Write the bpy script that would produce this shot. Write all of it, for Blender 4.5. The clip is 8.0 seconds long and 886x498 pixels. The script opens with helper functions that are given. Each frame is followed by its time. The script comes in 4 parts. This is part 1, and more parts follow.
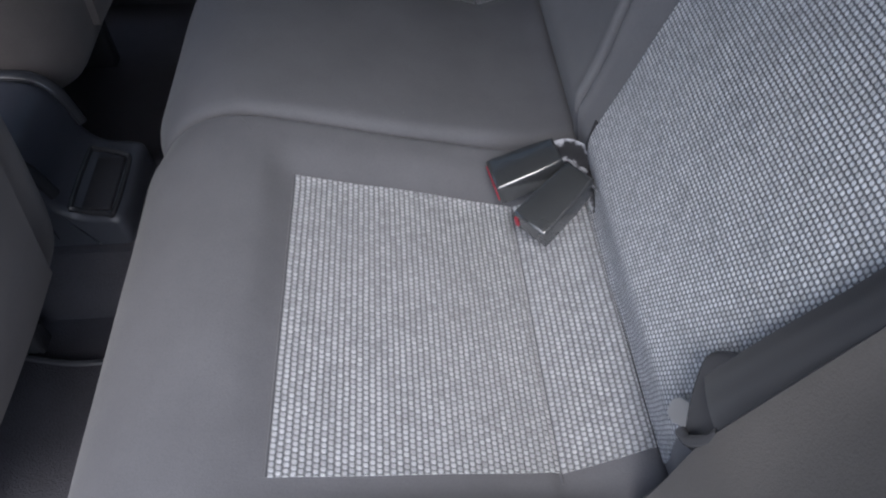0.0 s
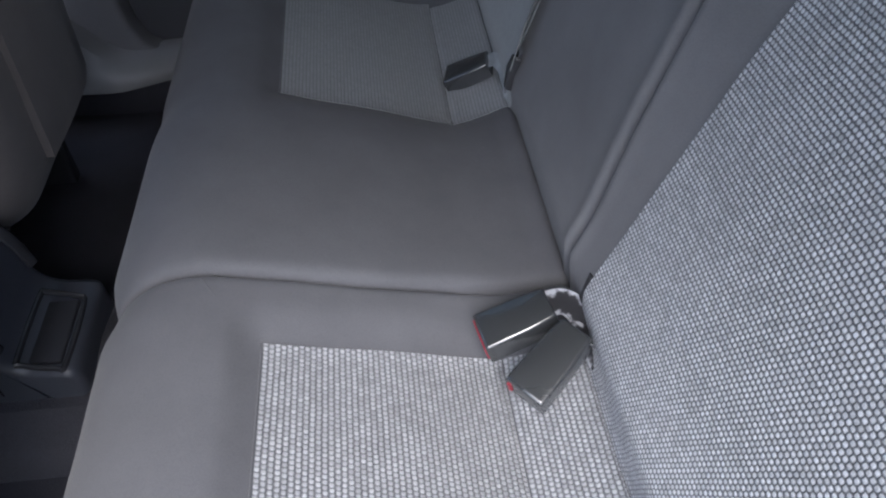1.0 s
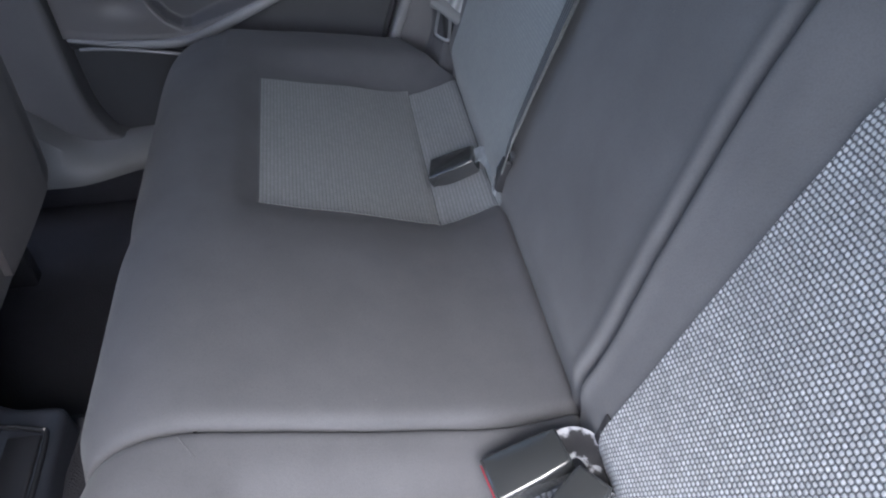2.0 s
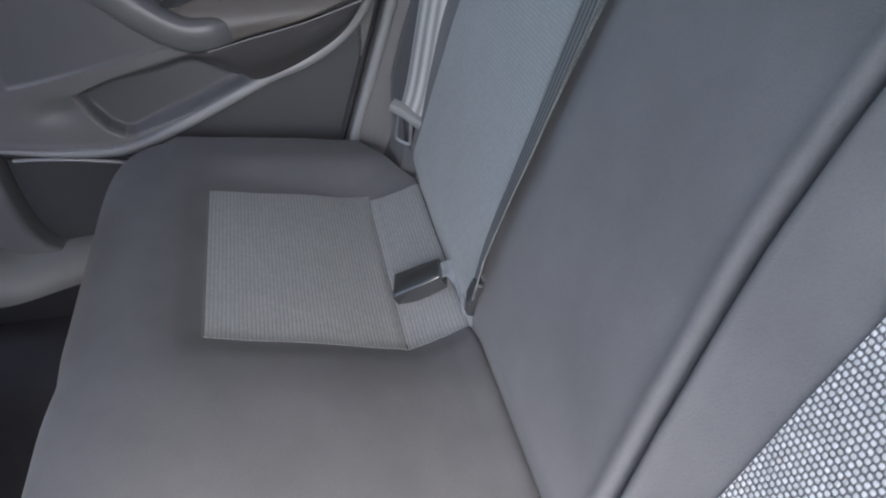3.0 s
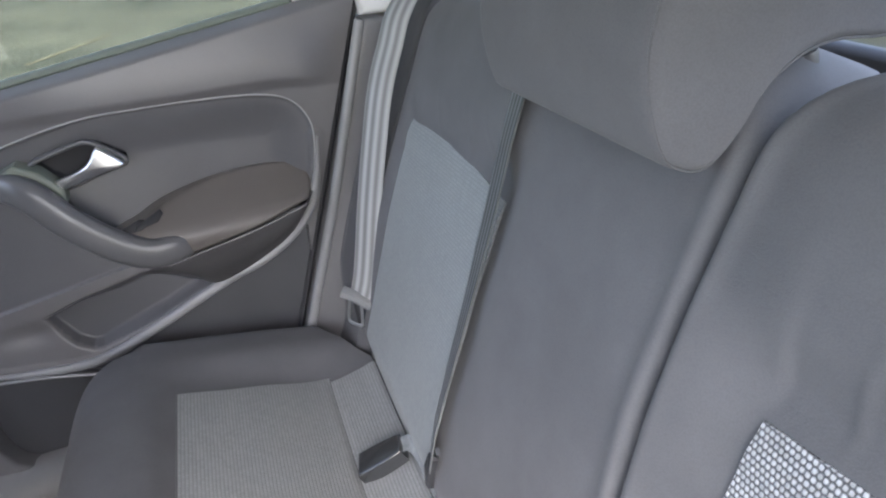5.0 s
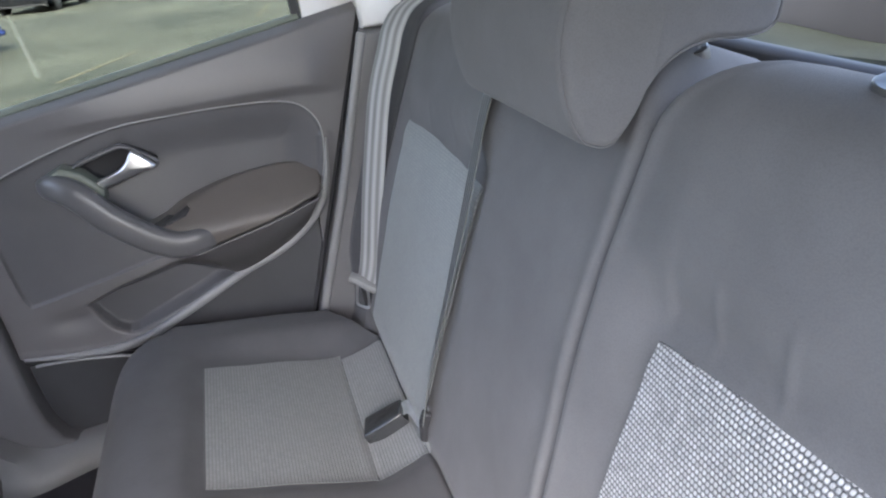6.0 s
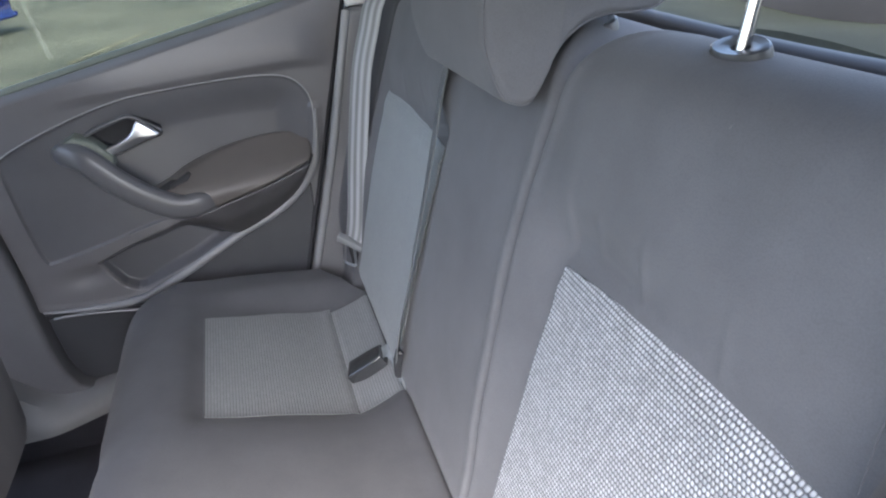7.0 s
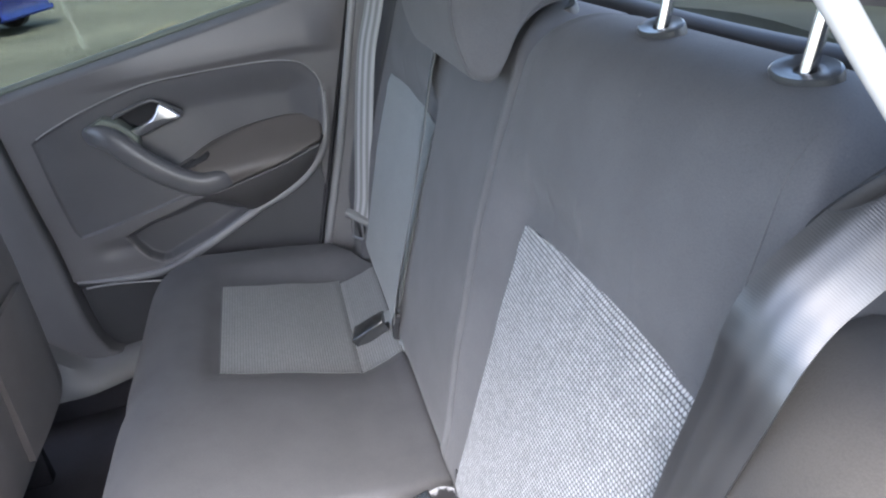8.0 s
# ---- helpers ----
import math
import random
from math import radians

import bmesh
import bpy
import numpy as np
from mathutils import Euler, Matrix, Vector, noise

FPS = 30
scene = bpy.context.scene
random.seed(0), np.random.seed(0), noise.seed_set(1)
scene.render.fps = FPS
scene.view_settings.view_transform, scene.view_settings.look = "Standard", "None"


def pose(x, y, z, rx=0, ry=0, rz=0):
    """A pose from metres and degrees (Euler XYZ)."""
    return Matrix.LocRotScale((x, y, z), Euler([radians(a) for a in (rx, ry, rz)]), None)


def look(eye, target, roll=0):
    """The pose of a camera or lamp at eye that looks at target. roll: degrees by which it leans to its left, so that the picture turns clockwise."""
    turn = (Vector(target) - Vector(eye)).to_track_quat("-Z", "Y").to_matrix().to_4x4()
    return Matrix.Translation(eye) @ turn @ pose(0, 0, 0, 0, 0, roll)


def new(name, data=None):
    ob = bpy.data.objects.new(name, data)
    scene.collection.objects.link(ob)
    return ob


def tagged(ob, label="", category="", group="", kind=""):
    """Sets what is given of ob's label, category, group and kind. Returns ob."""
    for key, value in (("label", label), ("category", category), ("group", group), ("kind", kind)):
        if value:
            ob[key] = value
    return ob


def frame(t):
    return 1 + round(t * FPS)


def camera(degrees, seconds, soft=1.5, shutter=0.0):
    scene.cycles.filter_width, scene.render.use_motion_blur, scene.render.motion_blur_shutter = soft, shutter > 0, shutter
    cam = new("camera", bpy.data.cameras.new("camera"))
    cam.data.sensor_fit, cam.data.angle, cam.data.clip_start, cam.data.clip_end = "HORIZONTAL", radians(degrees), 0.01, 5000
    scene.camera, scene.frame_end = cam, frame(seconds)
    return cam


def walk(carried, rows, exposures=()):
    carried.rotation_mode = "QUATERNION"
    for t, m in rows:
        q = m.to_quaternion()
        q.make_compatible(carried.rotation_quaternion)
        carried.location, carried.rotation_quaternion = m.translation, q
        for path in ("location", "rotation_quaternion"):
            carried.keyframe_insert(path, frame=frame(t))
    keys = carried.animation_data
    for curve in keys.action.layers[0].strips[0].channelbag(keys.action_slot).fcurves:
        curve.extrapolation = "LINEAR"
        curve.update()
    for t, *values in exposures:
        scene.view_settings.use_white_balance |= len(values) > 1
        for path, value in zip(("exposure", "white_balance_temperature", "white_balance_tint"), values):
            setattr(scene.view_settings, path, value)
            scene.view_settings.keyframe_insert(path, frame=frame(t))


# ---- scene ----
cam = camera(65.9, 8.0, soft=2.1)
PATH = [
    (0, (0.118, -0.761, 0.914), (0.228, 0.47, -0.658), 1.3),
    (0.5, (0.117, -0.697, 0.928), (0.263, 0.587, -0.599), 1.3),
    (1, (0.123, -0.633, 0.934), (0.308, 0.719, -0.527), 1.3),
    (1.5, (0.111, -0.579, 0.944), (0.342, 0.817, -0.47), 1.3),
    (1.7, (0.109, -0.558, 0.952), (0.355, 0.845, -0.452), 1.4),
    (2.8, (0.123, -0.429, 0.979), (0.505, 1.071, -0.287), 2.1),
    (3, (0.129, -0.414, 0.97), (0.528, 1.11, -0.263), 2.1),
    (3.5, (0.13, -0.391, 0.996), (0.604, 1.173, -0.158), 2.5),
    (4, (0.14, -0.397, 1.018), (0.691, 1.231, -0.005), 2.0),
    (4.5, (0.143, -0.43, 1.041), (0.752, 1.235, 0.114), -0.0),
    (4.7, (0.149, -0.443, 1.049), (0.74, 1.241, 0.147), -1.5),
    (5.8, (0.154, -0.596, 1.078), (0.642, 1.146, 0.225), -5.1),
    (6, (0.158, -0.617, 1.078), (0.64, 1.127, 0.226), -5.2),
    (6.5, (0.17, -0.692, 1.086), (0.634, 1.046, 0.211), -5.5),
    (7, (0.185, -0.756, 1.087), (0.624, 0.975, 0.187), -5.8),
    (7.5, (0.208, -0.811, 1.09), (0.604, 0.918, 0.165), -6.3),
    (8, (0.218, -0.863, 1.094), (0.57, 0.876, 0.171), -7.0),
]
walk(cam, [(t, look(eye, target, roll)) for t, eye, target, roll in PATH], [(0, 0.57, 5700, 10), (1.7, 1.35, 5650, 10), (3.0, 2.08, 6050, 10), (4.0, 2.37, 6250, 11), (4.7, 2.43, 6300, 11), (6, 2.37, 6250, 11), (8, 2.08, 5950, 10)])

# ---- light ----
world = bpy.data.worlds.new("sky")
scene.world = world
world.use_nodes = True
sky = world.node_tree.nodes.new("ShaderNodeTexSky")
sky.sky_type, sky.sun_disc = "NISHITA", False
sky.sun_elevation, sky.sun_rotation = radians(54), radians(187)
sky.air_density, sky.dust_density = 1.0, 5.0
back = world.node_tree.nodes["Background"]
back.inputs["Strength"].default_value = 0.24
world.node_tree.links.new(sky.outputs[0], back.inputs[0])
sun_data = bpy.data.lights.new("sun", "SUN")
sun_data.energy, sun_data.angle, sun_data.color = 1.0, radians(18), (1.0, 0.94, 0.86)
sun = new("sun", sun_data)
sun.matrix_world = look((-0.25, -2.1, 3.4), (0.0, 0.0, 0.5))


# ---- materials ----
def mat(name):
    m = bpy.data.materials.new(name)
    m.use_nodes = True
    nt = m.node_tree
    return m, nt, nt.nodes["Principled BSDF"]


def node(nt, kind, *links, **values):
    """A node of that kind with its first inputs linked or set."""
    n = nt.nodes.new(kind)
    for key, value in values.items():
        setattr(n, key, value)
    for i, source in enumerate(links):
        if source is None:
            continue
        if isinstance(source, (int, float, tuple)):
            n.inputs[i].default_value = source
        else:
            nt.links.new(source, n.inputs[i])
    return n


def calc(nt, op, a, b=0.0, c=0.0):
    return node(nt, "ShaderNodeMath", a, b, c, operation=op).outputs[0]


def ramp(nt, fac, low, high, c0, c1):
    n = node(nt, "ShaderNodeValToRGB", fac)
    e = n.color_ramp.elements
    e[0].position, e[1].position = low, high
    e[0].color, e[1].color = (*c0, 1), (*c1, 1)
    return n.outputs[0]


def mixed(nt, fac, a, b):
    n = nt.nodes.new("ShaderNodeMix")
    n.data_type = "RGBA"
    for source, slot in ((fac, n.inputs[0]), (a, n.inputs[6]), (b, n.inputs[7])):
        if isinstance(source, (int, float, tuple)):
            slot.default_value = (*source, 1) if isinstance(source, tuple) else source
        else:
            nt.links.new(source, slot)
    return n.outputs[2]


def bump(nt, bsdf, height, strength=0.3, distance=0.001):
    n = nt.nodes.new("ShaderNodeBump")
    n.inputs["Strength"].default_value, n.inputs["Distance"].default_value = strength, distance
    nt.links.new(height, n.inputs["Height"])
    nt.links.new(n.outputs[0], bsdf.inputs["Normal"])


def place(nt):
    return node(nt, "ShaderNodeTexCoord").outputs["Object"]


def plain(name, colour, rough=0.5, metal=0.0, vary=0.15, size=6.0, grain=900.0, relief=0.15, depth=0.0004):
    """Moulded or painted surface: soft large stains, fine grain in colour and relief."""
    m, nt, b = mat(name)
    big = node(nt, "ShaderNodeTexNoise", place(nt), None, size, 4.0).outputs[0]
    fine = node(nt, "ShaderNodeTexNoise", place(nt), None, grain, 2.0).outputs[0]
    both = calc(nt, "MULTIPLY_ADD", fine, 0.4, calc(nt, "MULTIPLY", big, 0.6))
    lo, hi = tuple(c * (1 - vary) for c in colour), tuple(min(1, c * (1 + vary)) for c in colour)
    nt.links.new(ramp(nt, both, 0.3, 0.7, lo, hi), b.inputs["Base Color"])
    r = calc(nt, "MULTIPLY_ADD", big, 0.07, rough - 0.035)
    nt.links.new(r, b.inputs["Roughness"])
    b.inputs["Metallic"].default_value = metal
    if relief:
        bump(nt, b, fine, relief, depth)
    return m


def cloth(name, colour, sheen=0.10, thread=0.0016, worn=0.12):
    """Knitted upholstery: thread-size weave, soft blotches of wear."""
    m, nt, b = mat(name)
    p = place(nt)
    big = node(nt, "ShaderNodeTexNoise", p, None, 9.0, 5.0, 0.6).outputs[0]
    weave = node(nt, "ShaderNodeTexVoronoi", p, None, 1.0 / thread).outputs[0]
    fuzz = node(nt, "ShaderNodeTexNoise", p, None, 1500.0, 2.0).outputs[0]
    spots = node(nt, "ShaderNodeTexNoise", p, None, 55.0, 6.0, 0.75).outputs[0]
    lo, hi = tuple(c * (1 - worn) for c in colour), tuple(c * (1 + worn) for c in colour)
    base = ramp(nt, big, 0.3, 0.7, lo, hi)
    base = mixed(nt, calc(nt, "MULTIPLY", weave, 0.30), base, tuple(c * 0.55 for c in colour))
    lint = calc(nt, "GREATER_THAN", spots, 0.71)
    base = mixed(nt, calc(nt, "MULTIPLY", lint, 0.18), base, (0.35, 0.35, 0.36))
    nt.links.new(base, b.inputs["Base Color"])
    b.inputs["Roughness"].default_value = 0.88
    b.inputs["Specular IOR Level"].default_value = 0.25
    b.inputs["Sheen Weight"].default_value, b.inputs["Sheen Roughness"].default_value = sheen, 0.5
    bump(nt, b, calc(nt, "MULTIPLY_ADD", weave, 0.7, fuzz), 0.22, 0.0008)
    return m


def dotted(name, dark, light, column=0.0059, row=0.0060, groove=0.75, wear=0.5, crisp=0.0, relief=0.8, rough=0.62):
    """Woven insert cloth: rows of tight pale knots between dark grooves, laid out in metres by the mesh's map."""
    m, nt, b = mat(name)
    uv = node(nt, "ShaderNodeTexCoord").outputs["UV"]
    wob = node(nt, "ShaderNodeTexNoise", uv, None, 45.0, 2.0)
    jit = node(nt, "ShaderNodeVectorMath", wob.outputs["Color"], (0.5, 0.5, 0.5), operation="SUBTRACT").outputs[0]
    jit = node(nt, "ShaderNodeVectorMath", jit, (0.0012, 0.0012, 0), operation="MULTIPLY").outputs[0]
    at = node(nt, "ShaderNodeVectorMath", uv, jit, operation="ADD").outputs[0]
    xyz = node(nt, "ShaderNodeSeparateXYZ", at)
    u = calc(nt, "DIVIDE", xyz.outputs[0], column)
    col = calc(nt, "FLOOR", u)
    v = calc(nt, "MULTIPLY_ADD", calc(nt, "FLOORED_MODULO", col, 2.0), 0.5, calc(nt, "DIVIDE", xyz.outputs[1], row))
    line = calc(nt, "FLOOR", v)
    du = calc(nt, "ABSOLUTE", calc(nt, "SUBTRACT", calc(nt, "FRACT", u), 0.5))
    dv = calc(nt, "ABSOLUTE", calc(nt, "SUBTRACT", calc(nt, "FRACT", v), 0.5))
    across = node(nt, "ShaderNodeMapRange", du, 0.20, 0.54, 1.0, 0.0, interpolation_type="SMOOTHSTEP").outputs[0]
    far = calc(nt, "POWER", calc(nt, "ADD", calc(nt, "POWER", du, 2.4), calc(nt, "POWER", dv, 2.4)), 1 / 2.4)
    whole = node(nt, "ShaderNodeMapRange", far, 0.24 + 0.08 * crisp, 0.56 - 0.05 * crisp, 1.0, 0.0, interpolation_type="SMOOTHSTEP").outputs[0]
    knot = calc(nt, "MULTIPLY_ADD", whole, groove, calc(nt, "MULTIPLY", across, 1.0 - groove))
    cell = node(nt, "ShaderNodeCombineXYZ", col, line).outputs[0]
    rnd = node(nt, "ShaderNodeTexWhiteNoise", cell, noise_dimensions="2D").outputs[0]
    blotch = node(nt, "ShaderNodeTexNoise", uv, None, 30.0, 4.0, 0.65).outputs[0]
    blotch = calc(nt, "MULTIPLY_ADD", node(nt, "ShaderNodeTexNoise", uv, None, 140.0, 3.0, 0.7).outputs[0], 0.6, calc(nt, "MULTIPLY", blotch, 0.55))
    tone = calc(nt, "MULTIPLY_ADD", calc(nt, "SUBTRACT", blotch, 0.575), 2.6 * wear, calc(nt, "MULTIPLY_ADD", rnd, wear, 1.0 - wear))
    tone = node(nt, "ShaderNodeClamp", tone).outputs[0]
    pale = mixed(nt, tone, tuple(0.50 * c for c in light), light)
    nt.links.new(mixed(nt, knot, dark, pale), b.inputs["Base Color"])
    b.inputs["Roughness"].default_value = rough
    b.inputs["Specular IOR Level"].default_value = 0.5
    b.inputs["Sheen Weight"].default_value = 0.15
    bump(nt, b, knot, relief, 0.0014)
    return m


def webbing(name, colour, pitch=0.0150, rough=0.42, deep=0.28, ridge=1.0, gloss=0.6):
    """Belt webbing: lengthwise ribs and a fine cross weave."""
    m, nt, b = mat(name)
    uv = node(nt, "ShaderNodeTexCoord").outputs["UV"]
    xyz = node(nt, "ShaderNodeSeparateXYZ", uv)
    rib = calc(nt, "SINE", calc(nt, "MULTIPLY", xyz.outputs[0], 2 * math.pi / pitch))
    rib = calc(nt, "MULTIPLY_ADD", rib, 0.5, 0.5)
    cross = calc(nt, "SINE", calc(nt, "MULTIPLY", xyz.outputs[1], 2 * math.pi / 0.0016))
    base = mixed(nt, rib, tuple(c * deep for c in colour), colour)
    nt.links.new(base, b.inputs["Base Color"])
    b.inputs["Roughness"].default_value = rough
    b.inputs["Specular IOR Level"].default_value = gloss
    bump(nt, b, calc(nt, "MULTIPLY_ADD", cross, 0.04, calc(nt, "MULTIPLY", rib, ridge)), 0.7, 0.0012)
    return m


def glazing(name, tint):
    m, _, b = mat(name)
    b.inputs["Base Color"].default_value = (*tint, 1)
    b.inputs["Transmission Weight"].default_value, b.inputs["Roughness"].default_value = 1.0, 0.0
    b.inputs["IOR"].default_value = 1.02
    return m


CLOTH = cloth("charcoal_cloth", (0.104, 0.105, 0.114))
# same cloth as the cushions; the backrests' stronger light is in its colour
CLOTH_LIT = cloth("charcoal_cloth_lit", (0.146, 0.148, 0.157))
KNOTS = dotted("knotted_insert_cloth", (0.105, 0.109, 0.117), (0.39, 0.403, 0.422), 0.0057, 0.0052, groove=0.7, wear=0.6, relief=1.0, rough=0.48)
KNOTS_BACK = dotted("coarse_knotted_insert_cloth", (0.085, 0.089, 0.097), (0.60, 0.62, 0.65), 0.0047, 0.0044, 0.9, 0.6, 0.15)
KNOTS_FLAT = dotted("flat_knotted_insert_cloth", (0.165, 0.171, 0.176), (0.262, 0.272, 0.280), 0.0050, 0.0052, groove=0.5, wear=0.3, relief=0.4)
KNOTS_SMOOTH = dotted("smooth_knotted_insert_cloth", (0.235, 0.254, 0.260), (0.300, 0.324, 0.332), 0.0050, 0.0052, groove=0.9, wear=0.25, relief=0.2)
FRONT_CLOTH = cloth("front_seat_cloth", (0.150, 0.134, 0.124))
# charcoal cloth for the near bolster, its warm shade mixed into the colour
CLOTH_SHADED = cloth("charcoal_cloth_shaded", (0.098, 0.092, 0.087))
PANEL = plain("door_plastic", (0.117, 0.116, 0.122), 0.30)
PANEL_SOFT = plain("door_upper_plastic", (0.146, 0.141, 0.144), 0.34)
PANEL_DARK = plain("dark_plastic", (0.070, 0.071, 0.077), 0.40)
ARM = plain("armrest_skin", (0.128, 0.115, 0.107), 0.45, relief=0.3)
TRIM = plain("pillar_plastic", (0.135, 0.133, 0.136), 0.42)
SILL = plain("sill_plastic", (0.20, 0.197, 0.195), 0.45)
PIPING = plain("pale_piping", (0.36, 0.36, 0.36), 0.4)
EDGE = plain("edge_plastic", (0.26, 0.26, 0.266), 0.32)
POCKET_SKIN = plain("pocket_plastic", (0.098, 0.098, 0.105), 0.40)
# door plastic with the green light from the glass put into its colour
GREEN_LIT = plain("green_lit_plastic", (0.17, 0.19, 0.16), 0.45)
TRIM_PALE = plain("pale_pillar_plastic", (0.82, 0.82, 0.81), 0.55, vary=0.03)
LINER = plain("headliner_cloth", (0.68, 0.67, 0.63), 0.9, vary=0.05)
BLACK = plain("black_plastic", (0.045, 0.046, 0.05), 0.22, relief=0.08)
RUBBER = plain("black_rubber", (0.036, 0.036, 0.040), 0.6)
CARPET = plain("black_carpet", (0.058, 0.058, 0.068), 0.95, vary=0.35, grain=500.0, relief=1.0, depth=0.004)
CONSOLE = plain("console_plastic", (0.064, 0.069, 0.084), 0.34)
CHROME = plain("chrome", (0.86, 0.86, 0.87), 0.16, 1.0, vary=0.02, relief=0.0)
STEEL = plain("belt_steel", (0.55, 0.56, 0.57), 0.32, 1.0, vary=0.05, relief=0.05)
PALE_PLASTIC = plain("grey_tongue_plastic", (0.24, 0.245, 0.25), 0.4, vary=0.06)
RED = plain("red_button", (0.24, 0.02, 0.035), 0.4)
# same webbing as the near belt, with grazing sheen painted in as grey
BELT_LIT = webbing("lit_grey_webbing", (0.40, 0.405, 0.41), 0.0150, 0.40, 0.45, 0.6)
BELT_DARK = webbing("dark_webbing", (0.09, 0.092, 0.098))
BELT_MID = webbing("ribbed_webbing", (0.24, 0.255, 0.26), 0.0115, 0.34, 0.05, 0.9)
GREEN_GLASS = glazing("green_tinted_glass", (0.46, 0.50, 0.36))
PAINT = plain("white_car_paint", (0.82, 0.82, 0.83), 0.25, vary=0.02, relief=0.0)
SHELF = plain("parcel_shelf_felt", (0.030, 0.040, 0.031), 0.9, vary=0.3, size=14.0, relief=0.6)


def worn_strap():
    m, nt, b = mat("worn_strap")
    n = node(nt, "ShaderNodeTexNoise", place(nt), None, 90.0, 3.0, 0.6).outputs[0]
    u = node(nt, "ShaderNodeSeparateXYZ", node(nt, "ShaderNodeTexCoord").outputs["UV"]).outputs[0]
    worn = calc(nt, "MULTIPLY_ADD", calc(nt, "ABSOLUTE", u), 26.0, calc(nt, "MULTIPLY", n, 1.1))
    nt.links.new(ramp(nt, worn, 0.80, 0.95, (0.03, 0.03, 0.033), (0.36, 0.37, 0.40)), b.inputs["Base Color"])
    b.inputs["Roughness"].default_value = 0.28
    bump(nt, b, n, 0.6, 0.002)
    return m


STRAP = worn_strap()
PALE_STRAP = plain("pale_strap_webbing", (0.24, 0.26, 0.275), 0.5, vary=0.35, size=60.0, relief=0.5)
BUCKLE = plain("buckle_plastic", (0.030, 0.032, 0.034), 0.26, relief=0.05)
BUCKLE.node_tree.nodes["Principled BSDF"].inputs["Specular IOR Level"].default_value = 0.9
BUCKLE.node_tree.nodes["Principled BSDF"].inputs["Coat Weight"].default_value = 0.8
BUCKLE.node_tree.nodes["Principled BSDF"].inputs["Coat Roughness"].default_value = 0.12
SATIN = plain("satin_chrome", (0.85, 0.85, 0.86), 0.30, 1.0, vary=0.02, relief=0.0)
GUIDE = plain("guide_plastic", (0.085, 0.087, 0.09), 0.3, relief=0.05)
BELT_NEAR = webbing("near_dark_webbing", (0.034, 0.036, 0.040), 0.0150, 0.30, 0.8, 0.4, 0.9)
BELT_NEAR.node_tree.nodes["Principled BSDF"].inputs["Coat Weight"].default_value = 1.0
BELT_NEAR.node_tree.nodes["Principled BSDF"].inputs["Coat Roughness"].default_value = 0.30
PILLAR = plain("lower_pillar_plastic", (0.165, 0.163, 0.170), 0.40)

# ---- shaping helpers ----
def part(name, bm, material, parent=None, label="", smooth=True):
    """Links a bmesh as one mesh object, under a thing or on its own."""
    bmesh.ops.recalc_face_normals(bm, faces=bm.faces)
    me = bpy.data.meshes.new(name)
    bm.to_mesh(me)
    bm.free()
    me.materials.append(material)
    if smooth:
        me.polygons.foreach_set("use_smooth", [True] * len(me.polygons))
        me.set_sharp_from_angle(angle=radians(40))
    ob = new(name, me)
    if parent:
        ob.parent = parent
    return tagged(ob, label)


def thing(name, label, category, group="", kind=""):
    return tagged(new(name), label, category, group, kind)


def step(a, b, x):
    t = min(1.0, max(0.0, (x - a) / (b - a)))
    return t * t * (3 - 2 * t)


def along(knots, x):
    """Smooth interpolation through (x, value) knots."""
    if x <= knots[0][0]:
        return knots[0][1]
    for i in range(len(knots) - 1):
        (x0, y0), (x1, y1) = knots[i], knots[i + 1]
        if x <= x1:
            def slope(j):
                a, b = knots[max(0, j - 1)], knots[min(len(knots) - 1, j + 1)]
                return (b[1] - a[1]) / (b[0] - a[0])
            h = x1 - x0
            t = (x - x0) / h
            return ((1 + 2 * t) * y0 + t * h * slope(i)) * (1 - t) ** 2 + (y1 * (3 - 2 * t) + h * slope(i + 1) * (t - 1)) * t * t
    return knots[-1][1]


def spline(points, n=8, closed=False):
    """Catmull-Rom through points, n steps between each two."""
    pts = [Vector(p) for p in points]
    out, k = [], len(pts)
    for i in range(k if closed else k - 1):
        if closed:
            a, b, c, d = pts[i - 1], pts[i], pts[(i + 1) % k], pts[(i + 2) % k]
        else:
            a, b, c, d = pts[max(0, i - 1)], pts[i], pts[i + 1], pts[min(k - 1, i + 2)]
        for j in range(n):
            t = j / n
            out.append(0.5 * ((2 * b) + (c - a) * t + (2 * a - 5 * b + 4 * c - d) * t * t + (3 * b - a - 3 * c + d) * t ** 3))
    if not closed:
        out.append(pts[-1])
    return out


def grid(bm, rows, wrap=False, uvs=None):
    """Faces over rows of points; uvs the same shape, in metres."""
    vs = [[bm.verts.new(p) for p in row] for row in rows]
    layer = bm.loops.layers.uv.verify() if uvs else None
    for i in range(len(vs) - 1):
        m = len(vs[i])
        for j in range(m if wrap else m - 1):
            k = (j + 1) % m
            f = bm.faces.new((vs[i][j], vs[i][k], vs[i + 1][k], vs[i + 1][j]))
            if uvs:
                for loop, (a, b) in zip(f.loops, ((i, j), (i, k), (i + 1, k), (i + 1, j))):
                    loop[layer].uv = uvs[a][b]
    return vs


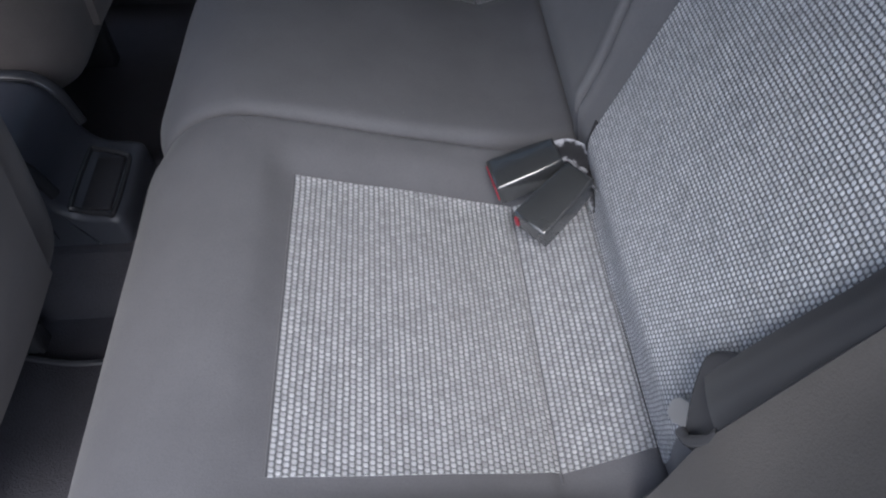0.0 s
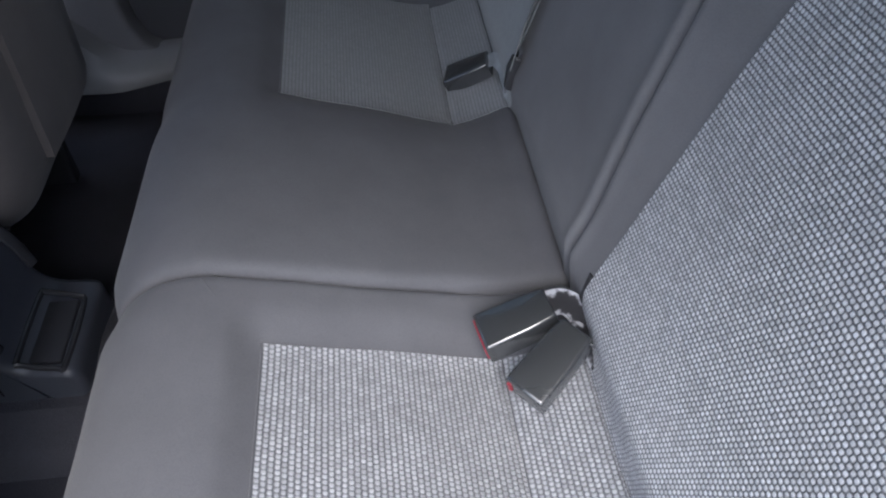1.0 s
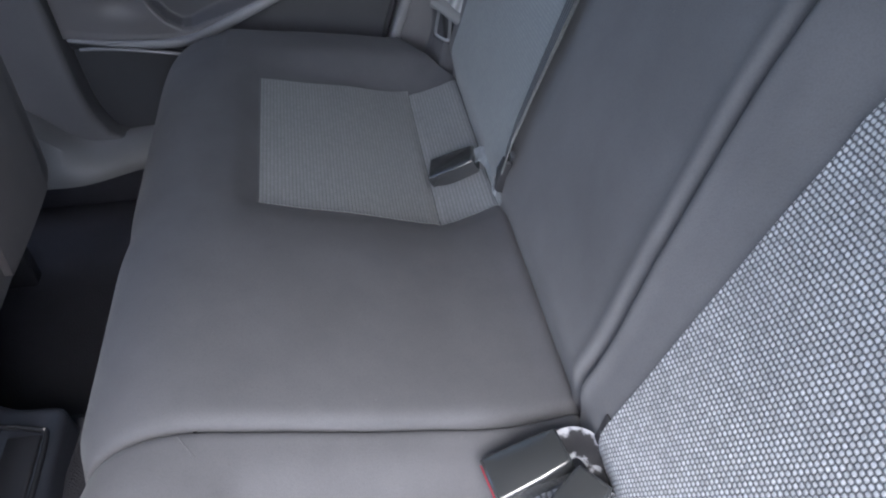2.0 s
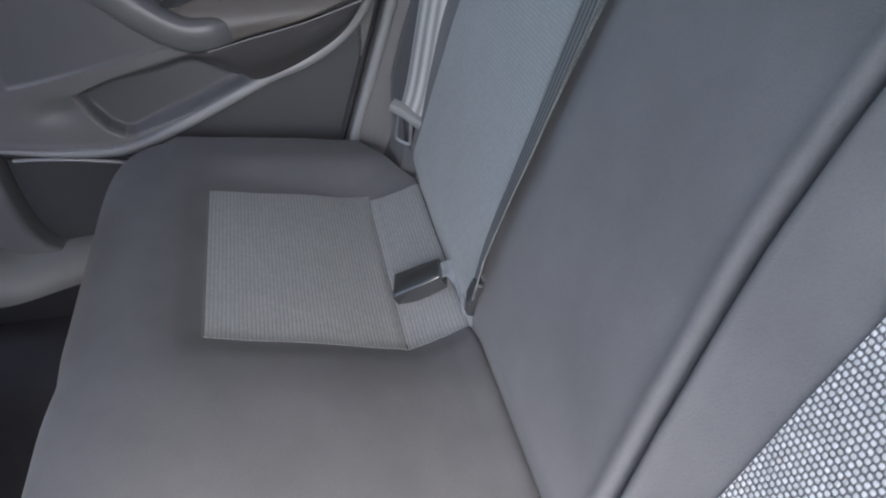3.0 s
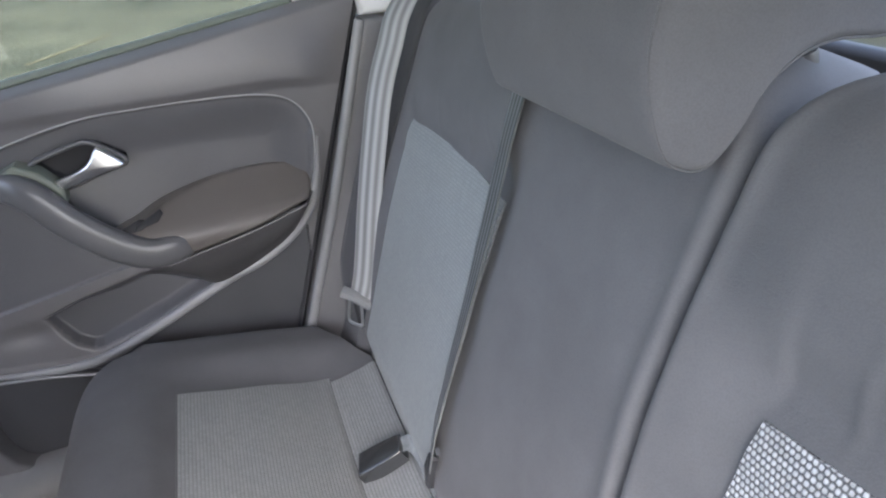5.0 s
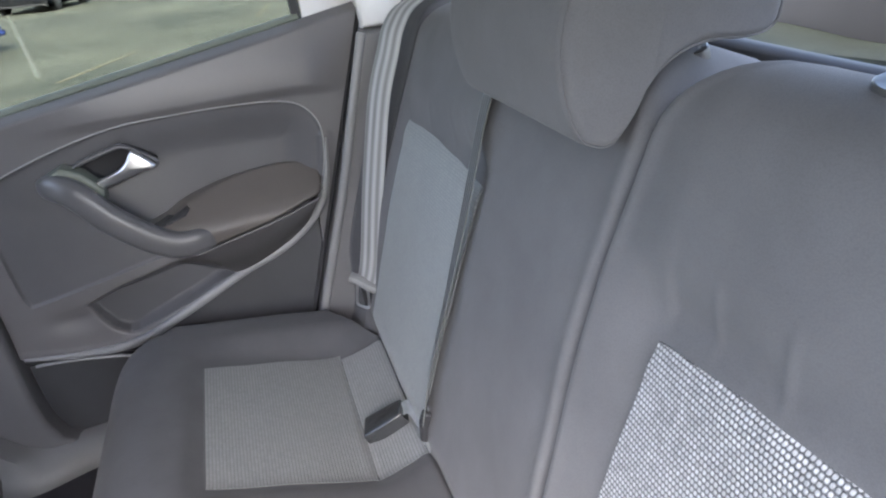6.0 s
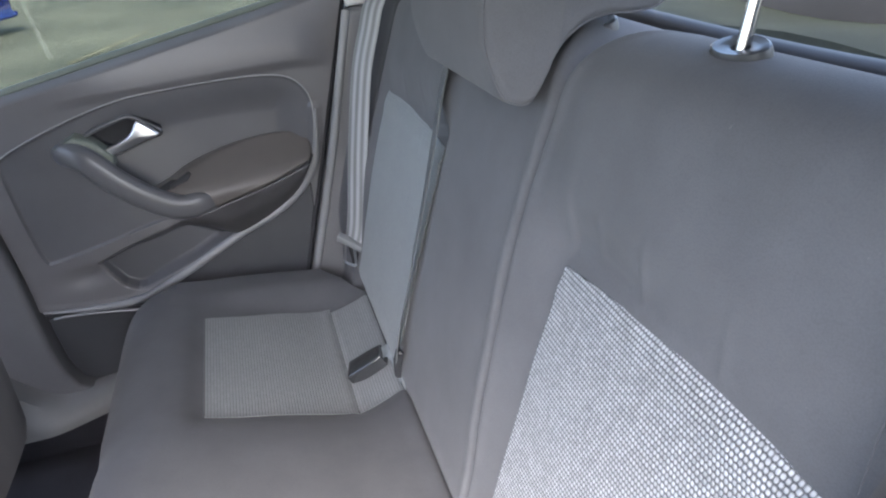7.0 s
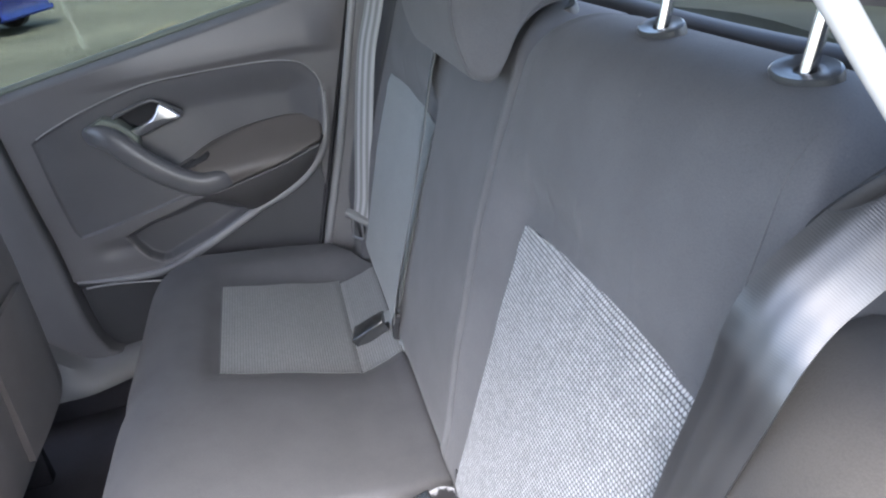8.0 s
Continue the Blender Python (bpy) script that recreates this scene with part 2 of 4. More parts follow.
def sweep(points, width, height, up=(0, 0, 1), sides=12, power=2.0):
    """A closed tube along points; width and height may follow the share of the way; superellipse section."""
    bm = bmesh.new()
    rows, n = [], len(points)
    points = [Vector(p) for p in points]
    for i, p in enumerate(points):
        d = (points[min(n - 1, i + 1)] - points[max(0, i - 1)]).normalized()
        a = d.cross(Vector(up))
        a = a.normalized() if a.length > 1e-4 else Vector((1, 0, 0))
        b = a.cross(d).normalized()
        s = i / (n - 1)
        w = width(s) if callable(width) else width
        h = height(s) if callable(height) else height
        row = []
        for k in range(sides):
            t = 2 * math.pi * k / sides
            c, e = math.cos(t), math.sin(t)
            row.append(p + a * (w * math.copysign(abs(c) ** (2 / power), c)) + b * (h * math.copysign(abs(e) ** (2 / power), e)))
        rows.append(row)
    vs = grid(bm, rows, wrap=True)
    bm.faces.new(vs[0])
    bm.faces.new(vs[-1])
    return bm


def ribbon(points, across, width, thick=0.0014, n=8, cup=0.0):
    """Flat webbing along points; across: a direction of its width for each point."""
    mid = spline(points, n)
    side = spline(across, n)
    bm = bmesh.new()
    rows, uvs, run = [], [], 0.0
    for i, p in enumerate(mid):
        d = (mid[min(len(mid) - 1, i + 1)] - mid[max(0, i - 1)]).normalized()
        a = side[i] - d * side[i].dot(d)
        a.normalize()
        up = d.cross(a)
        if i:
            run += (p - mid[i - 1]).length
        row, urow = [], []
        for k in range(13):
            u = (k / 6 - 1)
            row.append(p + a * (u * width / 2) + up * (thick / 2 + cup * u * u))
            urow.append((u * width / 2, run))
        for k in range(13):
            u = 1 - k / 6
            row.append(p + a * (u * width / 2) + up * (-thick / 2 + cup * u * u))
            urow.append((u * width / 2, run))
        rows.append(row)
        uvs.append(urow)
    vs = grid(bm, rows, True, uvs)
    bm.faces.new(vs[0])
    bm.faces.new(vs[-1])
    return bm


def prism(outline, to3d, depth, rim=0.004, steps=4, crown=0.0):
    """A solid from a flat outline (u, v): to3d(u, v, w) places it, w from 0 (back) to depth (front), the front's rim rounded."""
    pts = [Vector((p[0], p[1])) for p in outline]
    n = len(pts)
    mid = sum(pts, Vector((0, 0))) / n
    area = sum(pts[i].x * pts[(i + 1) % n].y - pts[(i + 1) % n].x * pts[i].y for i in range(n))
    turn = 1 if area > 0 else -1

    def inset(d):
        out = []
        for i in range(n):
            e0, e1 = (pts[i] - pts[i - 1]).normalized(), (pts[(i + 1) % n] - pts[i]).normalized()
            n0, n1 = Vector((-e0.y, e0.x)) * turn, Vector((-e1.y, e1.x)) * turn
            m = n0 + n1
            m = m / max(0.35, m.dot(m) / 2) if m.length > 1e-6 else n0
            out.append(pts[i] + m * d)
        return out
    bm = bmesh.new()
    rows = [[to3d(p.x, p.y, 0.0) for p in pts]]
    for k in range(steps + 1):
        a = math.pi / 2 * k / steps
        ring = inset(rim * (1 - math.cos(a)))
        rows.append([to3d(p.x, p.y, depth - rim * (1 - math.sin(a))) for p in ring])
    last = inset(rim)
    if crown:
        for k in range(1, 6):
            s = 1 - k / 6
            rows.append([to3d(mid.x + (p.x - mid.x) * s, mid.y + (p.y - mid.y) * s, depth + crown * (1 - s * s)) for p in last])
    vs = grid(bm, rows, True)
    bm.faces.new(vs[0])
    bm.faces.new(vs[-1])
    return bm


def slab(x0, x1, y0, y1, z0, z1, rim=0.004):
    """A box with rounded edges."""
    bm = bmesh.new()
    bmesh.ops.create_cube(bm, size=1.0, matrix=Matrix.LocRotScale(((x0 + x1) / 2, (y0 + y1) / 2, (z0 + z1) / 2), None, (x1 - x0, y1 - y0, z1 - z0)))
    if rim:
        bmesh.ops.bevel(bm, geom=bm.edges[:], offset=rim, segments=3, affect="EDGES", profile=0.5)
    return bm


def inside(poly, x, y):
    """Signed distance to a closed outline, positive within."""
    best, hit = 1e9, False
    n = len(poly)
    for i in range(n):
        (x0, y0), (x1, y1) = poly[i], poly[(i + 1) % n]
        dx, dy = x1 - x0, y1 - y0
        t = min(1.0, max(0.0, ((x - x0) * dx + (y - y0) * dy) / (dx * dx + dy * dy + 1e-12)))
        best = min(best, math.hypot(x - x0 - t * dx, y - y0 - t * dy))
        if (y0 > y) != (y1 > y) and x < x0 + (y - y0) / (y1 - y0) * dx:
            hit = not hit
    return best if hit else -best


def quarter(d, wide, deep):
    """How far an edge of that width and depth has rolled off at the distance d from it."""
    if d >= wide:
        return 0.0
    q = 1 - max(0.0, d) / wide
    return deep * (1 - math.sqrt(max(0.0, 1 - q * q)))


# ---- structure: floor, shell ----
tagged(part("floor", slab(-1.6, 0.9, -0.74, 0.80, -0.03, 0.0, 0.0), CARPET), "black carpeted car floor", "floor", kind="structure")
# the raised tunnel along the middle
hump = [(-0.15, 0.0), (-0.135, 0.06), (-0.10, 0.10), (0.0, 0.115), (0.10, 0.10), (0.135, 0.06), (0.15, 0.0)]
bm = bmesh.new()
grid(bm, [[(x, y, z) for y, z in hump] for x in (-1.6, -1.0, -0.4, -0.1)])
tagged(part("floor_tunnel", bm, CARPET), "black carpeted tunnel along the floor", "floor", kind="structure")
tagged(part("seat_plinth", slab(-0.10, 0.80, -0.70, 0.70, 0.002, 0.20, 0.01), CARPET), "black carpeted plinth under the bench", "floor", kind="structure")
tagged(part("ceiling", slab(-0.94, 0.82, -0.722, 0.722, 1.305, 1.325, 0.008), LINER), "pale grey cloth headliner", "ceiling", kind="structure")
bm = bmesh.new()
grid(bm, [[(x, y, 1.362 - 0.030 * (y / 0.74) ** 2 - 0.024 * ((x + 0.06) / 0.9) ** 2) for y in [-0.735 + 0.0735 * k for k in range(21)]] for x in [-0.93 + 0.0875 * k for k in range(21)]])
bmesh.ops.solidify(bm, geom=bm.faces[:], thickness=0.003)
tagged(part("roof", bm, PAINT), "white painted roof skin of the car", "roof", kind="structure")
for s, side in ((1, "far"), (-1, "near")):
    rail = spline([(-1.52, s * 0.775, 0.82), (-1.30, s * 0.765, 1.02), (-1.08, s * 0.755, 1.21), (-0.92, s * 0.75, 1.30), (-0.5, s * 0.748, 1.335), (0.2, s * 0.748, 1.335), (0.80, s * 0.75, 1.32), (0.95, s * 0.76, 1.22), (1.10, s * 0.77, 0.94)], 6)
    tagged(part("roof_rail_" + side, sweep(rail, 0.024, 0.024, (0, 1, 0), 10, 3), PAINT), "white painted roof rail above the doors", "trim", kind="structure")
# far body side: sill, front door wall, pillars
sill = [(0.640, 0.108), (0.643, 0.122), (0.653, 0.138), (0.670, 0.150), (0.693, 0.156), (0.720, 0.156), (0.745, 0.150), (0.80, 0.150), (0.80, 0.108)]
bm = bmesh.new()
rows = []
for x in [-1.4 + 0.05 * k for k in range(16)] + [-0.65 + 0.0145 * k for k in range(1, 61)]:
    swing, climb = 0.050 * step(-0.41, -0.24, x), 0.11 * (1 - step(-0.52, -0.36, x))
    rows.append([(x, y + swing * (1 if y < 0.79 else 0), z + climb * (1 if z > 0.11 and y > 0.66 else 0.25 if z > 0.11 else 0)) for y, z in sill])
ends = grid(bm, rows, True)
bm.faces.new(ends[0])
bm.faces.new(ends[-1])
tagged(part("sill_trim", bm, SILL), "grey plastic door sill trim", "trim", kind="structure")
tagged(part("sill_side", slab(-1.4, 0.22, 0.72, 0.80, 0.001, 0.106, 0.004), CARPET), "black carpet up the side of the sill", "floor", kind="structure")
tagged(part("wall_front_far", slab(-1.55, -0.62, 0.76, 0.80, 0.0, 0.84, 0.006), PANEL), "dark grey front door inner side", "wall", kind="structure")
tagged(part("wall_front_near", slab(-1.55, -0.62, -0.80, -0.76, 0.0, 0.84, 0.006), PANEL), "dark grey front door inner side", "wall", kind="structure")
tagged(part("wall_dashboard", slab(-1.62, -1.50, -0.80, 0.80, 0.0, 0.84, 0.02), PANEL_DARK), "dark plastic dashboard wall", "wall", kind="structure")
far_side = [(-1.5, -0.12), (1.1, -0.12), (1.1, 0.93), (0.41, 0.905), (0.37, 0.86), (-0.45, 0.78), (-1.5, 0.74)]
tagged(part("wall_side_far", prism(far_side, lambda x, z, w: (x, 0.835 - w, z), 0.032, 0.003), PAINT), "white painted outer side of the car", "wall", kind="structure")
# B pillar: broad foot that narrows upwards
pil = [(-0.62, 0.11), (-0.30, 0.151), (-0.334, 0.170), (-0.353, 0.215), (-0.361, 0.277), (-0.364, 0.337), (-0.369, 0.47), (-0.380, 0.59), (-0.390, 0.72), (-0.42, 0.90), (-0.53, 1.30), (-0.60, 1.30), (-0.56, 0.90), (-0.54, 0.60), (-0.60, 0.20)]
bm = prism(pil, lambda x, z, w: (x, 0.80 - w, z), 0.075, 0.012)
tagged(part("pillar_middle_far", bm, TRIM), "grey plastic centre pillar trim", "pillar", kind="structure")
bm = prism([(-0.52, 0.0), (-0.50, 0.60), (-0.52, 0.90), (-0.60, 1.30), (-0.67, 1.30), (-0.62, 0.90), (-0.62, 0.0)], lambda x, z, w: (x, -0.80 + w, z), 0.06, 0.01)
tagged(part("pillar_middle_near", bm, TRIM), "grey plastic centre pillar trim", "pillar", kind="structure")


def rear_pillar(name, s):
    """Lower and upper trim of the rear pillar on the side s."""
    low = [(0.200, 0.20), (0.243, 0.35), (0.293, 0.52), (0.317, 0.60), (0.352, 0.72), (0.409, 0.910), (0.62, 0.914), (0.78, 0.87), (0.78, 0.20)]
    bm = prism(low, lambda x, z, w: (x, s * (0.80 - w), z), 0.085, 0.012)
    tagged(part(name + "_lower", bm, PILLAR), "dark grey plastic rear pillar trim", "pillar", kind="structure")
    edge = spline([(0.212, s * 0.722, 0.21), (0.252, s * 0.718, 0.36), (0.300, s * 0.716, 0.52), (0.335, s * 0.716, 0.64), (0.372, s * 0.718, 0.78), (0.406, s * 0.722, 0.908)], 6)
    tagged(part(name + "_bead", sweep(edge, 0.010, 0.010, (0, 1, 0), 10), EDGE), "rounded grey edge of the rear pillar trim", "trim", kind="structure")
    up = [(0.410, 0.914), (0.62, 0.918), (0.78, 0.874), (0.86, 1.02), (0.80, 1.31), (0.36, 1.31), (0.385, 1.1)]
    bm = prism(up, lambda x, z, w: (x, s * (0.80 - w), z), 0.075, 0.012)
    tagged(part(name + "_upper", bm, TRIM_PALE), "pale grey plastic upper rear pillar trim", "pillar", kind="structure")


rear_pillar("pillar_rear_far", 1)

# near rear pillar: set further back, its painted flange runs round the open doorway
bm = prism([(0.50, 0.20), (0.52, 0.60), (0.54, 0.80), (0.50, 0.93), (0.435, 1.0), (0.40, 1.06), (0.33, 1.15), (0.22, 1.31), (0.80, 1.31), (0.86, 1.02), (0.78, 0.20)],
           lambda x, z, w: (x, -0.80 + w, z), 0.075, 0.01)
tagged(part("pillar_rear_near", bm, TRIM), "dark grey plastic rear pillar trim beside the open door", "pillar", kind="structure")
flange = spline([(0.20, -0.705, 1.253), (0.2835, -0.702, 1.15), (0.320, -0.70, 1.105), (0.3555, -0.70, 1.061), (0.385, -0.70, 1.0245), (0.42, -0.702, 0.981), (0.468, -0.72, 0.92), (0.50, -0.755, 0.87), (0.53, -0.80, 0.80)], 6)
tagged(part("door_flange", sweep([p + Vector((0.008, 0, 0)) for p in flange], 0.0045, 0.0045, (0, 1, 0)), PAINT), "white painted flange of the open doorway", "trim", kind="structure")

# rear end: shelf, tail, glass
bm = bmesh.new()
rows = []
for i in range(25):
    x = 0.70 + 0.40 * i / 24
    z = 0.905 - 0.03 * (i / 24) + 0.012 * math.exp(-((x - 0.80) / 0.012) ** 2)
    rows.append([(x, -0.70 + 1.40 * j / 20, z + 0.006 * math.sin(j * 0.9)) for j in range(21)])
grid(bm, rows)
bmesh.ops.solidify(bm, geom=bm.faces[:], thickness=0.02)
tagged(part("parcel_shelf", bm, SHELF), "greenish grey felt parcel shelf behind the backrest", "shelf", kind="structure")
tagged(part("shelf_seal", sweep([(0.69, y, 0.925 + 0.004 * math.sin(7 * y)) for y in [-0.68 + 0.068 * k for k in range(21)]], 0.022, 0.016, (0, 0, 1), 10), RUBBER), "black rubber roll along the parcel shelf", "trim", kind="structure")
tagged(part("wall_tail", slab(1.06, 1.14, -0.72, 0.72, 0.0, 0.95, 0.01), PANEL_DARK), "dark tailgate inner trim", "wall", kind="structure")
tagged(part("boot_floor", slab(0.80, 1.10, -0.72, 0.72, -0.03, 0.02, 0.0), CARPET), "black carpeted boot floor", "floor", kind="structure")

# ---- the bench: cushions ----
SPLIT = 0.143
TOP = [(-0.20, 0.392), (-0.06, 0.392), (0.0, 0.376), (0.06, 0.358), (0.14, 0.336), (0.25, 0.304), (0.30, 0.318), (0.328, 0.331), (0.338, 0.328), (0.350, 0.306), (0.36, 0.290)]
TOP_MID = [(-0.20, 0.398), (-0.06, 0.398), (0.0, 0.386), (0.06, 0.371), (0.14, 0.352), (0.25, 0.332), (0.30, 0.330), (0.328, 0.333), (0.338, 0.328), (0.350, 0.306), (0.36, 0.290)]
TOP_SIDE = [(-0.20, 0.390), (-0.06, 0.392), (0.0, 0.386), (0.14, 0.370), (0.25, 0.354), (0.36, 0.340)]


def cushion_top(x, s):
    """Height of the cushion at x behind the insert's front edge and s outward of the middle."""
    w = step(0.10, 0.235, s)
    z = along(TOP_MID, x) * (1 - w) + along(TOP, x) * w
    v = step(0.560, 0.625, s)
    z = z * (1 - v) + along(TOP_SIDE, x) * v
    dish = step(-0.03, 0.03, min(s - 0.20, 0.57 - s)) * step(-0.035, 0.005, x)
    z -= 0.013 * dish * (1.25 - 1.1 * min(1, max(0, (s - 0.2) / 0.36)))
    if 0.2 < s < 0.57:
        z -= 0.005 * math.exp(-((x - 0.25) / 0.006) ** 2) * step(0.20, 0.225, s) * step(0.575, 0.55, s)
    return z


def cushion_mesh(s0, sign, lift):
    """The upholstered block: rolled nose, rounded outer edge, crisp inner edge."""
    us = [0.0, 0.004, 0.01, 0.02, 0.032, 0.047, 0.065, 0.085, 0.11, 0.14, 0.17, 0.2] + [0.2 + 0.8 * k / 110 for k in range(1, 111)]
    vs = [0.0, 0.003, 0.006, 0.01, 0.016, 0.024] + [0.024 + 0.926 * k / 60 for k in range(1, 60)] + [0.95, 0.96, 0.968, 0.976, 0.984, 0.99, 0.995, 1.0]
    s1 = 0.704
    rows = []
    for v in vs:
        s = s0 + (s1 - s0) * v
        front = -0.186
        if s > 0.58:
            front = -0.062 - math.sqrt(max(0.0, 0.124 ** 2 - (s - 0.58) ** 2))
        front += 0.012 * (1 - step(s0, s0 + 0.05, s)) + 0.004 * math.exp(-((s - 0.20) / 0.03) ** 2) * (1 if s0 < 0 else 0)
        rear = 0.36
        if s > 0.53:
            rear = 0.36 - 0.10 * step(0.50, 0.73, s) * 1.25
        row = []
        for u in us:
            x = front + (rear - front) * u
            d_front = x - front
            if s > 0.58 and x < -0.062:
                d_front = 0.124 - math.hypot(x + 0.062, s - 0.58)
            z = cushion_top(x, s) + lift
            lean = 1.0 if s < 0.58 else 1 - step(0.58, 0.70, s) * 0.55
            z -= quarter(d_front, 0.115 * lean, 0.11 * lean)
            z -= quarter(s1 - s, 0.035, 0.030)
            z -= quarter(s - s0, 0.016 if lift > 0 else 0.010, 0.014 if lift > 0 else 0.008)
            z += 0.0012 * noise.noise(Vector((x * 14, s * 14, 3 * sign)))
            row.append((x, sign * s, z))
        rows.append(row)
    bm = bmesh.new()
    vs_ = grid(bm, rows)
    rim = [vs_[0][j] for j in range(len(us))] + [vs_[i][-1] for i in range(1, len(vs))] + [vs_[-1][j] for j in range(len(us) - 2, -1, -1)] + [vs_[i][0] for i in range(len(vs) - 2, 0, -1)]
    low1 = [bm.verts.new((p.co.x + (0.012 if p.co.x < -0.05 else 0.0), p.co.y, p.co.z - 0.06)) for p in rim]
    low2 = [bm.verts.new((max(p.co.x, -0.12), p.co.y, 0.16)) for p in rim]
    n = len(rim)
    for a, b in ((rim, low1), (low1, low2)):
        for i in range(n):
            k = (i + 1) % n
            bm.faces.new((a[i], a[k], b[k], b[i]))
    bm.faces.new(low2)
    return bm


def patch(place_at, u0, u1, v0, v1, nu, nv, lift=0.0016, skew=None):
    """A sewn-in panel that follows a surface: u, v in metres over it, its rim tucked in."""
    bm = bmesh.new()
    rows, uvs = [], []
    for i in range(-1, nv + 2):
        fv = min(1.0, max(0.0, i / nv))
        row, urow = [], []
        for j in range(-1, nu + 2):
            fu = min(1.0, max(0.0, j / nu))
            a, b = (u0, u1) if skew is None else skew(fv)
            u, v = a + (b - a) * fu, v0 + (v1 - v0) * fv
            edge = i in (-1, nv + 1) or j in (-1, nu + 1)
            row.append(place_at(u, v, -0.003 if edge else lift))
            urow.append((v, u))
        rows.append(row)
        uvs.append(urow)
    grid(bm, rows, False, uvs)
    return bm


def bench_cushion(seat, s0, sign, lift, knots):
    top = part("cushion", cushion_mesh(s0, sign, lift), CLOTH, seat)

    def on(s, x, up):
        return (x, sign * s, cushion_top(x, s) + lift + up + 0.0012 * noise.noise(Vector((x * 14, s * 14, 3 * sign))))
    part("seat_insert", patch(on, 0, 0, 0.0, 0.2495, 50, 48, skew=lambda f: (0.216 - 0.002 * f, (0.527 + 0.040 * f) if sign > 0 else (0.560 - 0.015 * f))), knots, top, "pale knotted cloth insert")
    part("rear_insert", patch(on, 0, 0, 0.2505, 0.333, 46, 24, skew=lambda f: (0.213, (0.56 if sign > 0 else 0.546) - 0.008 * f)), knots, top, "pale knotted cloth strip behind the crease")
    crease = [Vector(on(0.214 + 0.342 * k / 20, 0.250, 0.0006)) for k in range(21)]
    part("crease_seam", sweep(crease, 0.0016, 0.0010, sides=6), CLOTH, top, "sewn crease across the insert")
    # sewn front seam of the insert
    dart = [Vector(on(0.150 + 0.022 * k / 6, -0.062 + 0.016 * k / 6, 0.0002)) for k in range(7)]
    if sign < 0:
        part("seam_dart", sweep(dart, 0.0007, 0.0007, sides=6), CLOTH, top, "short stitched dart")
    seam = [Vector(on(0.216 + (0.311 if sign > 0 else 0.344) * k / 20, -0.0015, 0.0008)) for k in range(21)]
    part("insert_seam", sweep(seam, 0.0011, 0.0011, sides=6), CLOTH, top)
    return top


near_seat = thing("rear_seat", "single grey cloth rear seat with pale knotted inserts", "car seat", "rear bench")
far_seat = thing("rear_seat", "double-width grey cloth rear seat with pale knotted inserts", "car seat", "rear bench")
bench_cushion(near_seat, SPLIT, -1, 0.0, KNOTS)
bench_cushion(far_seat, -SPLIT + 0.002, 1, 0.006, KNOTS_FLAT)

# ---- the bench: backrests ----
BACK_UP = Vector((0.3478, 0.0, 0.9376))
BACK_OUT = Vector((-0.9376, 0.0, 0.3478))
BACK_AT = Vector((0.306, 0.0, 0.33))


def back_swell(h, s):
    """How far the cover stands proud of the insert's plane: raised inner side, hollow round the insert, fuller above it."""
    raised = 0.020 * step(0.08, 0.25, h) + 0.015 * step(0.2, 0.5, h)
    f = min(1.0, max(0.0, (s - 0.2) / 0.36))
    low = (0.012 + 0.014 * f) * step(0.0, 0.4, h) + 0.012 * step(0.555, 0.60, s) * step(0.1, 0.3, h)
    high = 0.042 - 0.004 * f
    w = step(0.462, 0.53, h)
    level = low * (1 - w) + high * w
    inner = step(0.212, 0.140, s)
    out = level * (1 - inner) + raised * inner
    out -= 0.032 * step(0.075, 0.0, h)
    out -= 0.007 * step(0.199, 0.209, s - 0.18 * max(0.0, h - 0.455)) * step(0.545, 0.47, h) * step(0.466, 0.478, h) * step(0.45, 0.25, s)
    out -= 0.004 * math.exp(-((h - 0.461) / 0.006) ** 2) * step(-0.02, 0.02, min(s - 0.20, 0.56 - s))
    folds = sum(a * math.exp(-((s - s_ - 0.12 * (h - 0.47)) / 0.004) ** 2) for s_, a in ((0.262, 0.0022), (0.335, 0.0028), (0.44, 0.0015)))
    return out + folds * step(0.470, 0.482, h) * step(0.54, 0.49, h)


def back_point(h, s, sign, out):
    p = BACK_AT + BACK_UP * h + BACK_OUT * (back_swell(h, s) + out)
    return (p.x, sign * s, p.z)


